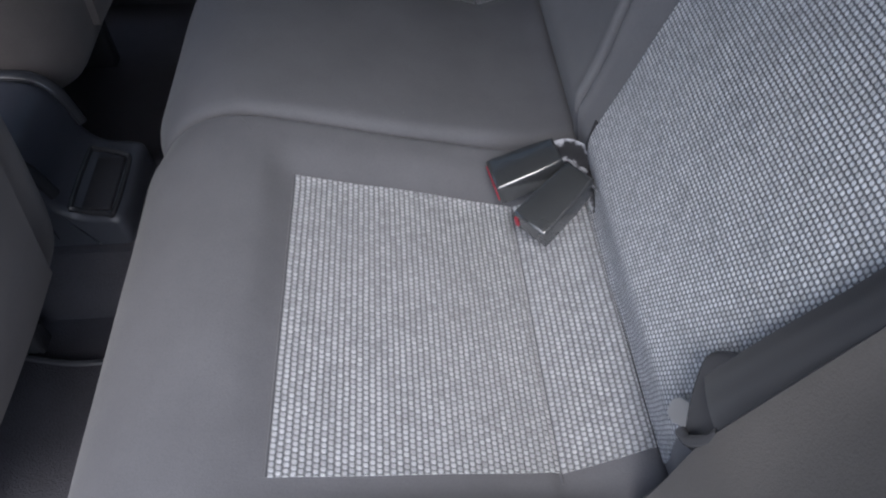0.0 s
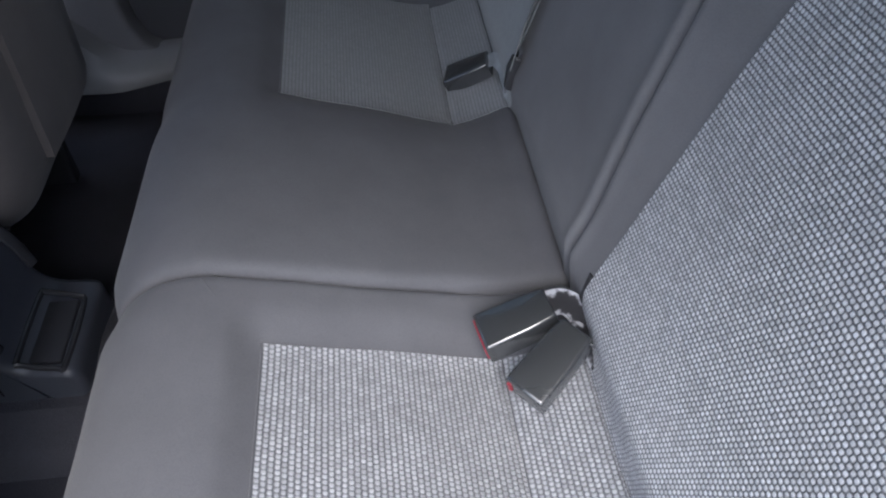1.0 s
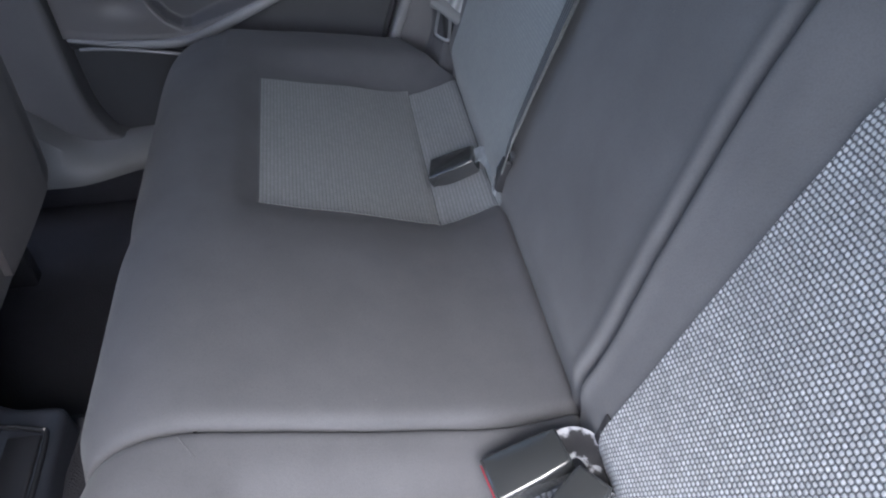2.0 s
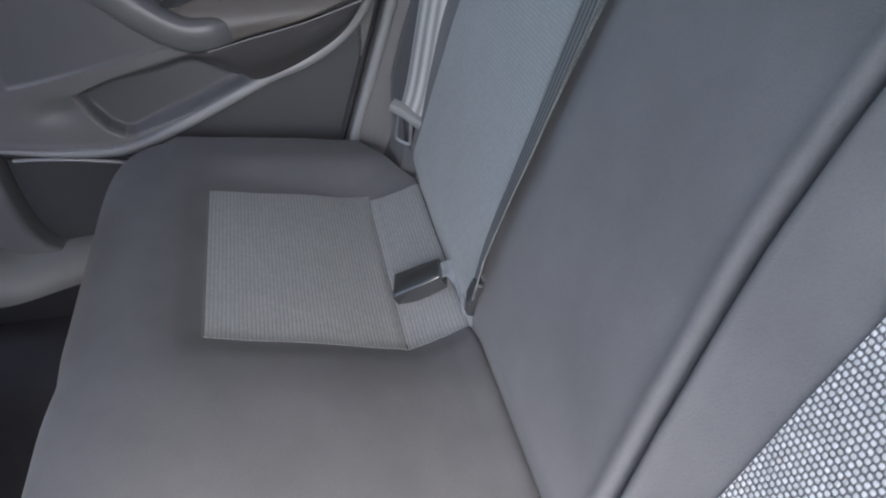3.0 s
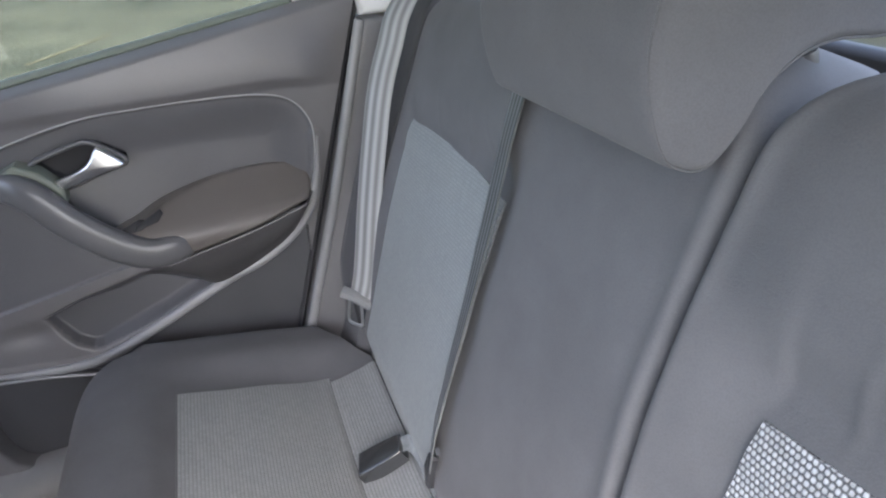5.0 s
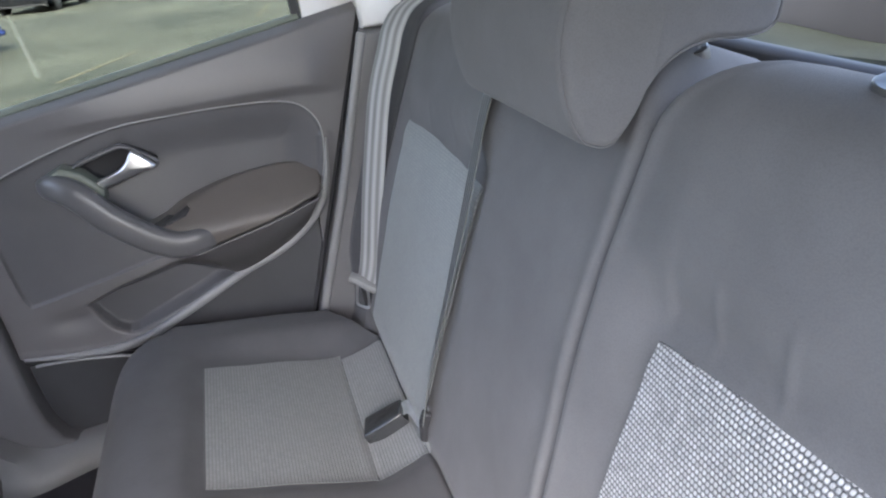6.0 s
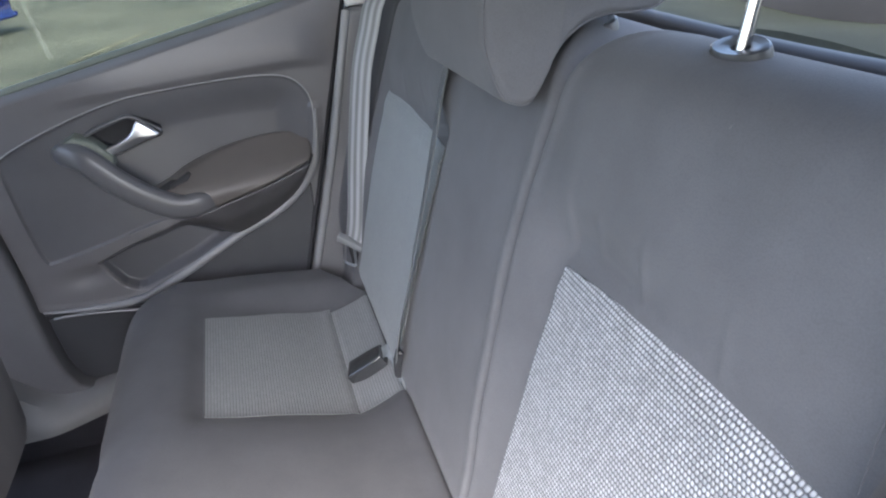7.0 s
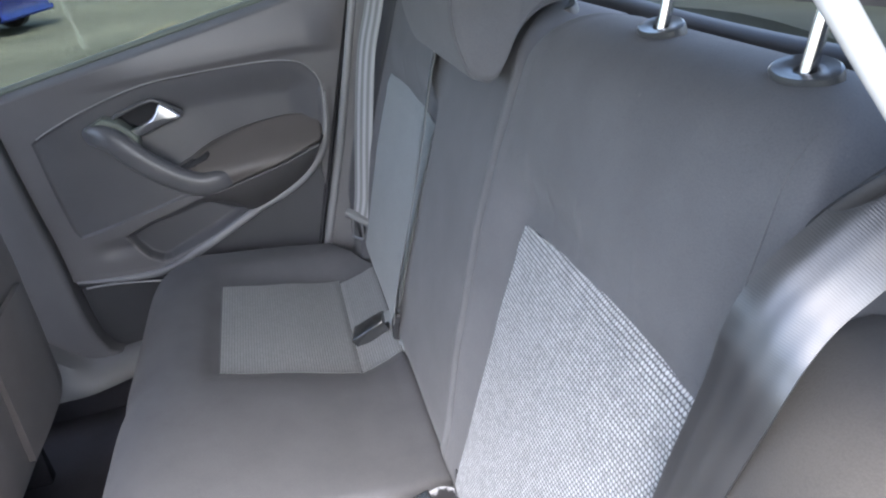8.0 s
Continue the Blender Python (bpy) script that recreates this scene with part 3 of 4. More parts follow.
def back_mesh(s0, s1, sign):
    h1 = 0.687
    hs = [-0.09 + 0.62 * k / 48 for k in range(48)] + [0.53 + 0.157 * k for k in (0, 0.1, 0.2, 0.3, 0.4, 0.49, 0.57, 0.65, 0.72, 0.79, 0.85, 0.90, 0.945, 0.98, 1.0)]
    ws = [0.0, 0.004, 0.009, 0.016, 0.025, 0.035, 0.05, 0.065] + [0.065 + 0.87 * k / 110 for k in range(1, 110)] + [0.935, 0.95, 0.965, 0.975, 0.984, 0.991, 0.996, 1.0]
    r = 0.10
    rows = []
    for h in hs:
        cut = r - math.sqrt(max(0.0, r * r - max(0.0, h - (h1 - r)) ** 2)) if h > h1 - r else 0.0
        a, b = math.copysign(0.143 - 0.018 * step(0.15, 0.42, h), s0) + 0.0015 + cut * 0.75, s1 - cut * 0.9
        row = []
        for w in ws:
            s = a + (b - a) * w
            out = 0.0035 * math.exp(-((s - a - 0.011) / 0.008) ** 2) - quarter(s - a, 0.010, 0.020) - quarter(b - s, 0.014, 0.012) - quarter(h1 - h, 0.078, 0.085)
            row.append(back_point(h, s, sign, out + 0.0012 * noise.noise(Vector((h * 13, s * 13, sign * 5)))))
        rows.append(row)
    bm = bmesh.new()
    g = grid(bm, rows)
    rim = g[0] + [g[i][-1] for i in range(1, len(hs))] + g[-1][-2::-1] + [g[i][0] for i in range(len(hs) - 2, 0, -1)]
    rear = []
    for p in rim:
        h = (p.co - BACK_AT).dot(BACK_UP)
        q = BACK_AT + BACK_UP * h + BACK_OUT * -0.115
        rear.append(bm.verts.new((q.x, p.co.y, q.z)))
    n = len(rim)
    for i in range(n):
        k = (i + 1) % n
        bm.faces.new((rim[i], rim[k], rear[k], rear[i]))
    bm.faces.new(rear)
    return bm


def guide(y, x=0.55, z=0.966):
    """Oval plastic sleeve for a headrest post."""
    bm = bmesh.new()
    prof = [(1.0, -0.02), (1.0, 0.0035), (0.975, 0.0062), (0.90, 0.0074), (0.62, 0.0064), (0.42, 0.0060), (0.33, 0.0050), (0.33, -0.012)]
    ax, ay = 0.018, 0.0285
    lean = Matrix.Translation((x, y, z)) @ Matrix.Rotation(radians(-16), 4, "Y")
    rows = [[lean @ Vector((ax * k * math.cos(t), ay * k * math.sin(t), h)) for t in [2 * math.pi * i / 28 for i in range(28)]] for k, h in prof]
    grid(bm, rows, True)
    return bm


def bench_back(seat, s0, s1, sign, knots, guides):
    top = part("backrest", back_mesh(s0, s1, sign), CLOTH_LIT, seat)

    def on(s, h, up):
        return back_point(h, s, sign, up + 0.0012 * noise.noise(Vector((h * 13, s * 13, sign * 5))))
    bm = bmesh.new()
    rows, uvs = [], []
    for i in range(-1, 63):
        fh = min(1, max(0, i / 61))
        row, urow = [], []
        for j in range(-1, 53):
            fs = min(1, max(0, j / 51))
            s = 0.208 + (0.557 - 0.208) * fs + 0.012 * (1 - step(0.0, 0.3, fh)) * (0.5 - fs)
            h = -0.05 + (0.447 + 0.014 * fs + 0.008 * math.sin(math.pi * fs) + 0.05) * fh
            edge = i in (-1, 62) or j in (-1, 52)
            below = 0.447 + 0.014 * fs + 0.008 * math.sin(math.pi * fs) - h
            roll = 0.0022 * math.exp(-((below - 0.026) / 0.013) ** 2)
            row.append(on(s, h, -0.003 if edge else 0.0018 + roll))
            urow.append((h, s))
        rows.append(row)
        uvs.append(urow)
    grid(bm, rows, False, uvs)
    part("backrest_insert", bm, knots, top, "pale knotted cloth insert")
    for y, x, z in guides:
        part("headrest_guide", guide(y, x, z), GUIDE, top, "oval plastic guide")
    return top


near_back = bench_back(near_seat, 0.128, 0.580, -1, KNOTS_BACK, [(-0.306, 0.550, 0.9635), (-0.487, 0.548, 0.9615)])
bench_back(far_seat, -0.124, 0.602, 1, KNOTS_SMOOTH, [(-0.06, 0.562, 0.952), (0.12, 0.550, 0.966)])
# black cloth tag in the seam beside the insert
bm = prism([(0.05, 0.0), (0.09, 0.0), (0.088, 0.008), (0.052, 0.008)], lambda h, d, w: back_point(h, 0.208 - d, -1, 0.001 + w), 0.002, 0.0006)
part("seam_tag", bm, RUBBER, near_back, "small black tag in the seam")

edge = [Vector(back_point(0.48 + 0.17 * k / 20, 0.560 - 0.012 * (k / 20) ** 2, -1, 0.0004 - quarter(0.687 - (0.48 + 0.17 * k / 20), 0.078, 0.085))) for k in range(21)]
part("side_seam", sweep(edge, 0.0007, 0.0007, (0, 1, 0), 6), CLOTH_LIT, near_back, "sewn seam along the outer edge")
# added black strip that stands for the shade between backrest and belt
slot = [BACK_AT + BACK_UP * h + BACK_OUT * o + Vector((0, -q, 0)) for h, q, o in ((0.585, 0.583, 0.040), (0.605, 0.590, 0.044), (0.617, 0.598, 0.046), (0.632, 0.608, 0.044), (0.648, 0.6185, 0.038), (0.67, 0.634, 0.024), (0.69, 0.65, 0.0))]
part("belt_gap_shade", sweep(spline(slot, 5), lambda s: 0.002 + 0.004 * math.sin(math.pi * s), 0.004, (0, 1, 0), 10), RUBBER, near_back, "black strip for the shade between backrest and belt")

# ---- headrests ----
prof = [(0.437, 0.896), (0.424, 0.908), (0.412, 0.955), (0.414, 1.0), (0.432, 1.05), (0.47, 1.095), (0.52, 1.11), (0.575, 1.095), (0.60, 1.05), (0.600, 0.995), (0.590, 0.978),
        (0.565, 0.974), (0.535, 0.975), (0.508, 0.970), (0.486, 0.957), (0.472, 0.937), (0.463, 0.916), (0.451, 0.897)]
outline = [(p.x, p.y) for p in spline([(a, b, 0) for a, b in prof], 4, True)]


def saddle(outline, y0, y1, r, pull=None):
    """A padded block of that side profile, its side edges rounded."""
    n = len(outline)
    bm = bmesh.new()
    rows = [(y0 + r * (1 - math.cos(math.pi / 2 * k / 6)), 0.8 * r * (1 - math.sin(math.pi / 2 * k / 6))) for k in range(7)]
    rows += [(y0 + r + (y1 - y0 - 2 * r) * k / 10, 0.0) for k in range(1, 10)]
    rows += [(y1 - r * (1 - math.cos(math.pi / 2 * k / 6)), 0.8 * r * (1 - math.sin(math.pi / 2 * k / 6))) for k in range(6, -1, -1)]
    pts = [Vector((a, b)) for a, b in outline]
    area = sum(pts[i].x * pts[(i + 1) % n].y - pts[(i + 1) % n].x * pts[i].y for i in range(n))
    turn = 1 if area > 0 else -1
    lines = []
    for y, d in rows:
        line = []
        for i in range(n):
            e = (pts[(i + 1) % n] - pts[i - 1]).normalized()
            q = pts[i] + (Vector((-e.y, e.x)) * turn if pull is None else (Vector(pull) - pts[i]).normalized()) * d
            line.append((q.x, y, q.y))
        lines.append(line)
    vs = grid(bm, lines, True)
    bm.faces.new(vs[0])
    bm.faces.new(vs[-1])
    return bm


mid_head = thing("headrest", "low grey cloth headrest that saddles the backrest's top edge", "headrest", "rear headrests")
def tapered(x, y):
    """The headrest narrows towards its front on the near side."""
    return y + 0.036 * max(0.0, (-0.02 - y) / 0.118) * (1 - step(0.395, 0.495, x))


bm = saddle(outline, -0.138, 0.188, 0.015, (0.505, 1.03))
for v in bm.verts:
    v.co.y = tapered(v.co.x, v.co.y)
part("pad", bm, CLOTH_LIT, mid_head)
middle = Vector((0.505, 1.03))
seam = [Vector(p) + (middle - Vector(p)).normalized() * 0.0022 for p in outline]
seam = [Vector((p.x, tapered(p.x, -0.1338), p.y)) for p in seam]
part("side_seam", sweep(seam + seam[:1], 0.0010, 0.0010, (0, 1, 0), 6), CLOTH_LIT, mid_head, "stitched seam round the side panel")
near_head = thing("headrest", "raised headrest on two chrome posts", "headrest", "rear headrests")
for y, x, z in ((-0.306, 0.550, 0.9635), (-0.487, 0.548, 0.9615)):
    d = Vector((0.20, 0.0, 0.98))
    p = Vector((x, y, z))
    part("post", sweep([p - d * 0.04, p, p + d * 0.06, p + d * 0.14], 0.0055, 0.0055, (0, 1, 0), 16), CHROME, near_head, "chrome post")
prof = [(0.50, 1.035), (0.49, 1.07), (0.505, 1.15), (0.54, 1.21), (0.59, 1.215), (0.625, 1.18), (0.63, 1.10), (0.615, 1.045), (0.57, 1.032)]
part("pad", saddle([(p.x, p.y) for p in spline([(a, b, 0) for a, b in prof], 5, True)], -0.525, -0.268, 0.03), BLACK, near_head, "black underside of the pad")

# ---- side bolsters beside the backrests ----
def side_bolster(sign):
    top = thing("side_bolster", "grey cloth side bolster between backrest and door pillar", "car seat", "side bolsters")
    crest = 0.69 if sign > 0 else 0.555
    inner = 0.603 if sign > 0 else 0.581
    rows = []
    for i in range(41):
        h = -0.04 + (crest + 0.04) * i / 40
        row = []
        for j in range(21):
            s = inner + (0.72 - inner) * j / 20
            out = 0.030 * step(0.0, 0.15, h) - 0.004 + 0.02 * step(0.62, 0.72, s) * step(0.0, 0.25, h)
            out -= quarter(s - inner, 0.010, 0.010) + quarter(crest - h, 0.08, 0.07)
            if sign > 0:
                out += 0.010 * step(0.2, 0.45, h)
            else:
                out += 0.012 + 0.016 * step(0.12, 0.45, h) * step(0.59, 0.65, s)
            p = BACK_AT + BACK_UP * h + BACK_OUT * out
            row.append((p.x, sign * s, p.z))
        rows.append(row)
    bm = bmesh.new()
    g = grid(bm, rows)
    rim = g[0] + [g[i][-1] for i in range(1, 41)] + g[-1][-2::-1] + [g[i][0] for i in range(39, 0, -1)]
    rear = []
    for p in rim:
        h = (p.co - BACK_AT).dot(BACK_UP)
        q = BACK_AT + BACK_UP * h + BACK_OUT * -0.11
        rear.append(bm.verts.new((q.x, p.co.y, q.z)))
    n = len(rim)
    for i in range(n):
        k = (i + 1) % n
        bm.faces.new((rim[i], rim[k], rear[k], rear[i]))
    bm.faces.new(rear)
    part("bolster_cover", bm, CLOTH if sign > 0 else CLOTH_SHADED, top)
    part("cover_seam", sweep([Vector(rows[i][17]) + BACK_OUT * 0.0006 for i in range(2, 38)], 0.0011, 0.0011, (0, 1, 0), 6), CLOTH_LIT, top, "sewn seam along the outer edge")


side_bolster(1)
side_bolster(-1)


# ---- buckles ----
def buckle(front, rear, side, width, thick, label, red):
    """A belt buckle from the middle of its mouth to its tail; side: across it."""
    top = thing("seatbelt_buckle", label, "seatbelt buckle", "belt buckles")
    f, r = Vector(front), Vector(rear)
    d = (r - f).normalized()
    a = Vector(side)
    a = (a - d * a.dot(d)).normalized()
    up = a.cross(d).normalized()
    if up.z < 0:
        up = -up
    length = (r - f).length
    w = width / 2
    shape = [(0.0, -w), (0.004, -w - 0.001), (length * 0.6, -w), (length - 0.006, -w * 0.88), (length, -w * 0.8), (length, w * 0.8), (length - 0.006, w * 0.88), (length * 0.6, w), (0.004, w + 0.001), (0.0, w)]
    part("buckle_body", prism(shape, lambda u, v, h: f + d * u + a * v + up * (h - thick * 0.5), thick, 0.0042, 4, 0.0022), BUCKLE, top)
    if red:
        part("release_button", prism([(-0.0018, -w * 0.9), (0.001, -w * 0.9), (0.001, w * red), (-0.0018, w * red)],
                                     lambda u, v, h: f + d * u + a * v + up * (h - thick * 0.34), thick * 0.62, 0.0015), RED, top, "red release button")
    return top, f, r, d, a, up


def stalk(top, points, across, width, material, label=""):
    part("buckle_strap", ribbon(points, across, width, 0.003, 8, 0.002), material, top, label)


top, *_ = buckle((0.224, -0.215, 0.338), (0.300, -0.202, 0.364), (0.10, -1, 0.0), 0.046, 0.029, "black seatbelt buckle with a red button, lying on the cushion", 0.9)
stalk(top, [(0.296, -0.200, 0.366), (0.310, -0.200, 0.369), (0.324, -0.210, 0.366), (0.336, -0.232, 0.352), (0.346, -0.252, 0.325)], [(0.0, 1, 0.1), (0.2, 1, 0.1), (0.7, 0.7, 0.1), (0.8, 0.5, 0.1), (0.8, 0.4, 0)], 0.031, STRAP, "dark worn strap")
top, *_ = buckle((0.254, -0.291, 0.341), (0.318, -0.238, 0.366), (0.64, -0.77, 0.0), 0.044, 0.029, "black seatbelt buckle resting against its neighbour", -0.7)
stalk(top, [(0.314, -0.241, 0.364), (0.325, -0.240, 0.362), (0.336, -0.247, 0.350), (0.346, -0.256, 0.325)], [(-0.6, 0.8, 0.1), (-0.4, 0.9, 0.1), (-0.2, 1, 0.1), (0, 1, 0)], 0.030, STRAP, "dark worn strap")
top, *_ = buckle((0.2557, 0.3272, 0.3035), (0.3200, 0.3104, 0.3415), (0.226, 0.973, 0.046), 0.0465, 0.0255, "black seatbelt buckle lying on the pale cushion strip", 0)
stalk(top, [(0.316, 0.312, 0.341), (0.328, 0.306, 0.350), (0.334, 0.288, 0.354), (0.337, 0.262, 0.350), (0.341, 0.240, 0.334), (0.344, 0.228, 0.316)],
      [(0.2, 0.9, 0.3), (0.3, 0.7, 0.5), (0.3, 0.4, 0.9), (0.2, 0.2, 1), (0.2, 0.2, 1), (0.2, 0.2, 1)], 0.024, PALE_STRAP, "worn pale grey strap")

# ---- belts ----
far_belt = thing("seatbelt", "seatbelt lit to grey, hanging beside the far backrest, its tongue unbuckled", "seatbelt", "seatbelts")
part("webbing", ribbon([(0.328, 0.588, 0.452), (0.342, 0.592, 0.50), (0.366, 0.60, 0.64), (0.398, 0.605, 0.80), (0.424, 0.602, 0.884), (0.441, 0.602, 0.930), (0.470, 0.604, 0.962), (0.53, 0.612, 0.985), (0.62, 0.63, 1.00)],
                       [(0.78, -0.62, 0), (0.78, -0.62, 0), (0.76, -0.65, 0), (0.74, -0.67, 0), (0.70, -0.71, 0), (0.66, -0.75, 0), (0.5, -0.85, 0), (0.3, -0.95, 0), (0.2, -1, 0)], 0.046, 0.0014, 8, 0.004), BELT_LIT, far_belt)
part("webbing_tail", ribbon([(0.333, 0.590, 0.45), (0.338, 0.592, 0.40), (0.345, 0.60, 0.34), (0.35, 0.605, 0.29)], [(0.75, -0.66, 0)] * 4, 0.046, 0.0014), BELT_DARK, far_belt, "dark webbing below the tongue")
bar = spline([(0.300, 0.606, 0.462), (0.315, 0.597, 0.455), (0.335, 0.583, 0.443), (0.354, 0.571, 0.432), (0.362, 0.566, 0.440), (0.365, 0.564, 0.452)], 5)
tongue = part("tongue", sweep(bar, 0.0105, lambda s: 0.011 - 0.003 * s, (0.5, 0.7, 0.3), 10, 2.6), PALE_PLASTIC, far_belt, "pale grey plastic tongue grip")
loop = spline([(0.318, 0.592, 0.446), (0.327, 0.585, 0.443), (0.326, 0.582, 0.405), (0.322, 0.583, 0.398), (0.308, 0.594, 0.402), (0.305, 0.598, 0.410), (0.310, 0.598, 0.444)], 4)
part("tongue_plate", sweep(loop, 0.0032, 0.0018, (-0.6, -0.75, 0.2), 8), STEEL, tongue, "steel latch loop")

mid_belt = thing("seatbelt", "grey seatbelt of the middle seat, running down from the headrest", "seatbelt", "seatbelts")
mid_line = [BACK_AT + BACK_UP * h + BACK_OUT * o + Vector((0, y, 0)) for h, y, o in ((0.66, 0.186, 0.057), (0.59, 0.189, 0.0515), (0.53, 0.191, 0.0478), (0.48, 0.192, 0.0425), (0.43, 0.194, 0.0370), (0.32, 0.196, 0.0275), (0.16, 0.197, 0.0165), (0.12, 0.191, 0.0138), (0.085, 0.184, 0.0110))]
part("webbing", ribbon(mid_line, [(-0.16, -1, 0.06)] * 2 + [(-0.18, -1, 0.07)] * 3 + [(-0.24, -1, 0.09)] + [(-0.34, -1, 0.12)] * 3, 0.046, 0.0014), BELT_MID, mid_belt)
part("belt_anchor", prism([(0.05, 0.180), (0.08, 0.176), (0.10, 0.175), (0.104, 0.182), (0.10, 0.192), (0.08, 0.194), (0.05, 0.190)], lambda q, s, w: back_point(q, s, 1, 0.004 + w), 0.010, 0.003), BLACK, mid_belt, "black plastic anchor cover")
part("anchor_clip", sweep(spline([(0.334, 0.216, 0.380), (0.333, 0.200, 0.402), (0.332, 0.184, 0.426), (0.334, 0.172, 0.444)], 5), 0.0056, 0.0036, (1, 0, 0), 8), CHROME, mid_belt, "bright steel clip")
part("anchor_plate", prism([(0.236, 0.334), (0.245, 0.336), (0.247, 0.352), (0.240, 0.364), (0.234, 0.352)], lambda y, z, w: (0.335 - w, y, z), 0.004, 0.001), CHROME, mid_belt, "small bright steel plate")

near_belt = thing("seatbelt", "dark grey seatbelt across the near backrest's outer edge", "seatbelt", "seatbelts")
pts, dirs = [], []
for h, s, out in ((0.141, 0.566, 0.033), (0.20, 0.568, 0.031), (0.28, 0.578, 0.035), (0.36, 0.585, 0.042), (0.44, 0.596, 0.053), (0.51, 0.612, 0.068), (0.545, 0.615, 0.070), (0.572, 0.616, 0.064), (0.596, 0.618, 0.052), (0.624, 0.622, 0.036), (0.657, 0.630, 0.013), (0.692, 0.642, -0.02), (0.72, 0.655, -0.065)):
    p = BACK_AT + BACK_UP * h + BACK_OUT * out
    pts.append((p.x, -s, p.z))
    dirs.append((-0.15 + 0.3 * h, -1, 0.05 - 0.95 * step(0.34, 0.54, h)))
part("webbing", ribbon(pts, dirs, 0.047, 0.0015, 8, 0.003), BELT_NEAR, near_belt)


def near_grip(h, s, w):
    """h up the backrest, s outward, w off its face."""
    p = BACK_AT + BACK_UP * h + BACK_OUT * (0.012 + w)
    return (p.x, -s, p.z)


grip_shape = [(p.x, p.y) for p in spline([(0.146, 0.528, 0), (0.126, 0.541, 0), (0.110, 0.557, 0), (0.099, 0.573, 0), (0.101, 0.582, 0), (0.116, 0.590, 0), (0.134, 0.595, 0), (0.143, 0.592, 0), (0.152, 0.583, 0), (0.164, 0.570, 0), (0.174, 0.548, 0), (0.163, 0.533, 0)], 3, True)]
grip = part("tongue", prism(grip_shape, near_grip, 0.015, 0.005, 4, 0.001), BLACK, near_belt, "black plastic tongue grip")
lip = [Vector(near_grip(h, s, 0.021)) for h, s in ((0.107, 0.570), (0.111, 0.579), (0.121, 0.584), (0.134, 0.588), (0.143, 0.587))]
part("tongue_lip", sweep(spline(lip, 5), 0.0046, 0.0046, tuple(BACK_OUT), 12), BLACK, grip, "glossy rounded lip")
part("tongue_plate", prism([(0.112, 0.551), (0.100, 0.538), (0.090, 0.535), (0.080, 0.541), (0.082, 0.551), (0.096, 0.562), (0.104, 0.566)], lambda h, s, w: near_grip(h, s, w + 0.002), 0.0025, 0.0008), STEEL, grip, "steel latch plate")

# ---- far rear door ----
def door_front(z):
    return along([(0.148, -0.280), (0.155, -0.308), (0.170, -0.328), (0.215, -0.346), (0.277, -0.354), (0.337, -0.357), (0.47, -0.362), (0.59, -0.373), (0.72, -0.383), (0.88, -0.392)], z)


def door_rear(z):
    return 0.229 + 0.295 * (z - 0.35)


def sill_line(x):
    return 0.835 + 0.193 * (x + 0.249)


INSERT = [(p.x, p.y) for p in spline([(-0.318, 0.715, 0), (-0.204, 0.761, 0), (-0.076, 0.794, 0), (0.03, 0.802, 0), (0.12, 0.804, 0), (0.215, 0.801, 0), (0.270, 0.786, 0), (0.300, 0.748, 0), (0.304, 0.70, 0), (0.292, 0.635, 0),
                                      (0.262, 0.575, 0), (0.10, 0.548, 0), (-0.05, 0.524, 0), (-0.165, 0.498, 0), (-0.285, 0.473, 0), (-0.311, 0.480, 0), (-0.322, 0.55, 0), (-0.330, 0.685, 0)], 4, True)]
HOLE = [(p.x, p.y) for p in spline([(-0.154, 0.731, 0), (-0.138, 0.740, 0), (-0.080, 0.757, 0), (-0.064, 0.758, 0), (-0.048, 0.750, 0), (-0.018, 0.728, 0), (-0.012, 0.719, 0), (-0.020, 0.712, 0), (-0.053, 0.704, 0), (-0.106, 0.687, 0), (-0.129, 0.698, 0), (-0.147, 0.716, 0)], 4, True)]
POCKET = [(-0.212, 0.452), (-0.150, 0.477), (-0.039, 0.509), (-0.008, 0.513), (0.044, 0.487), (0.098, 0.462), (0.057, 0.446), (-0.005, 0.416), (-0.068, 0.392), (-0.130, 0.371), (-0.150, 0.372), (-0.175, 0.388), (-0.198, 0.420)]
FOLD = [(-0.42, 0.795), (-0.30, 0.800), (-0.159, 0.812), (0.035, 0.819), (0.138, 0.823), (0.255, 0.827), (0.342, 0.822), (0.46, 0.82)]
RIDGE = spline([(-0.350, 0.366, 0), (-0.25, 0.352, 0), (-0.14, 0.353, 0), (-0.033, 0.397, 0), (0.104, 0.464, 0), (0.164, 0.487, 0), (0.211, 0.512, 0), (0.253, 0.547, 0), (0.284, 0.592, 0), (0.301, 0.65, 0), (0.310, 0.715, 0)], 6)
KICK = [(-0.40, 0.345), (-0.315, 0.347), (-0.25, 0.343), (-0.19, 0.336), (-0.14, 0.322), (-0.05, 0.29), (0.10, 0.25), (0.30, 0.22)]
RIDGE2 = [(p.x, p.y) for p in RIDGE]


def to_line(line, x, z):
    best = 1e9
    for (x0, z0), (x1, z1) in zip(line, line[1:]):
        dx, dz = x1 - x0, z1 - z0
        t = min(1.0, max(0.0, ((x - x0) * dx + (z - z0) * dz) / (dx * dx + dz * dz)))
        best = min(best, math.hypot(x - x0 - t * dx, z - z0 - t * dz))
    return best


def below_ridge(x, z):
    return z < along(RIDGE2[:49:3], x) if x < 0.27 else False


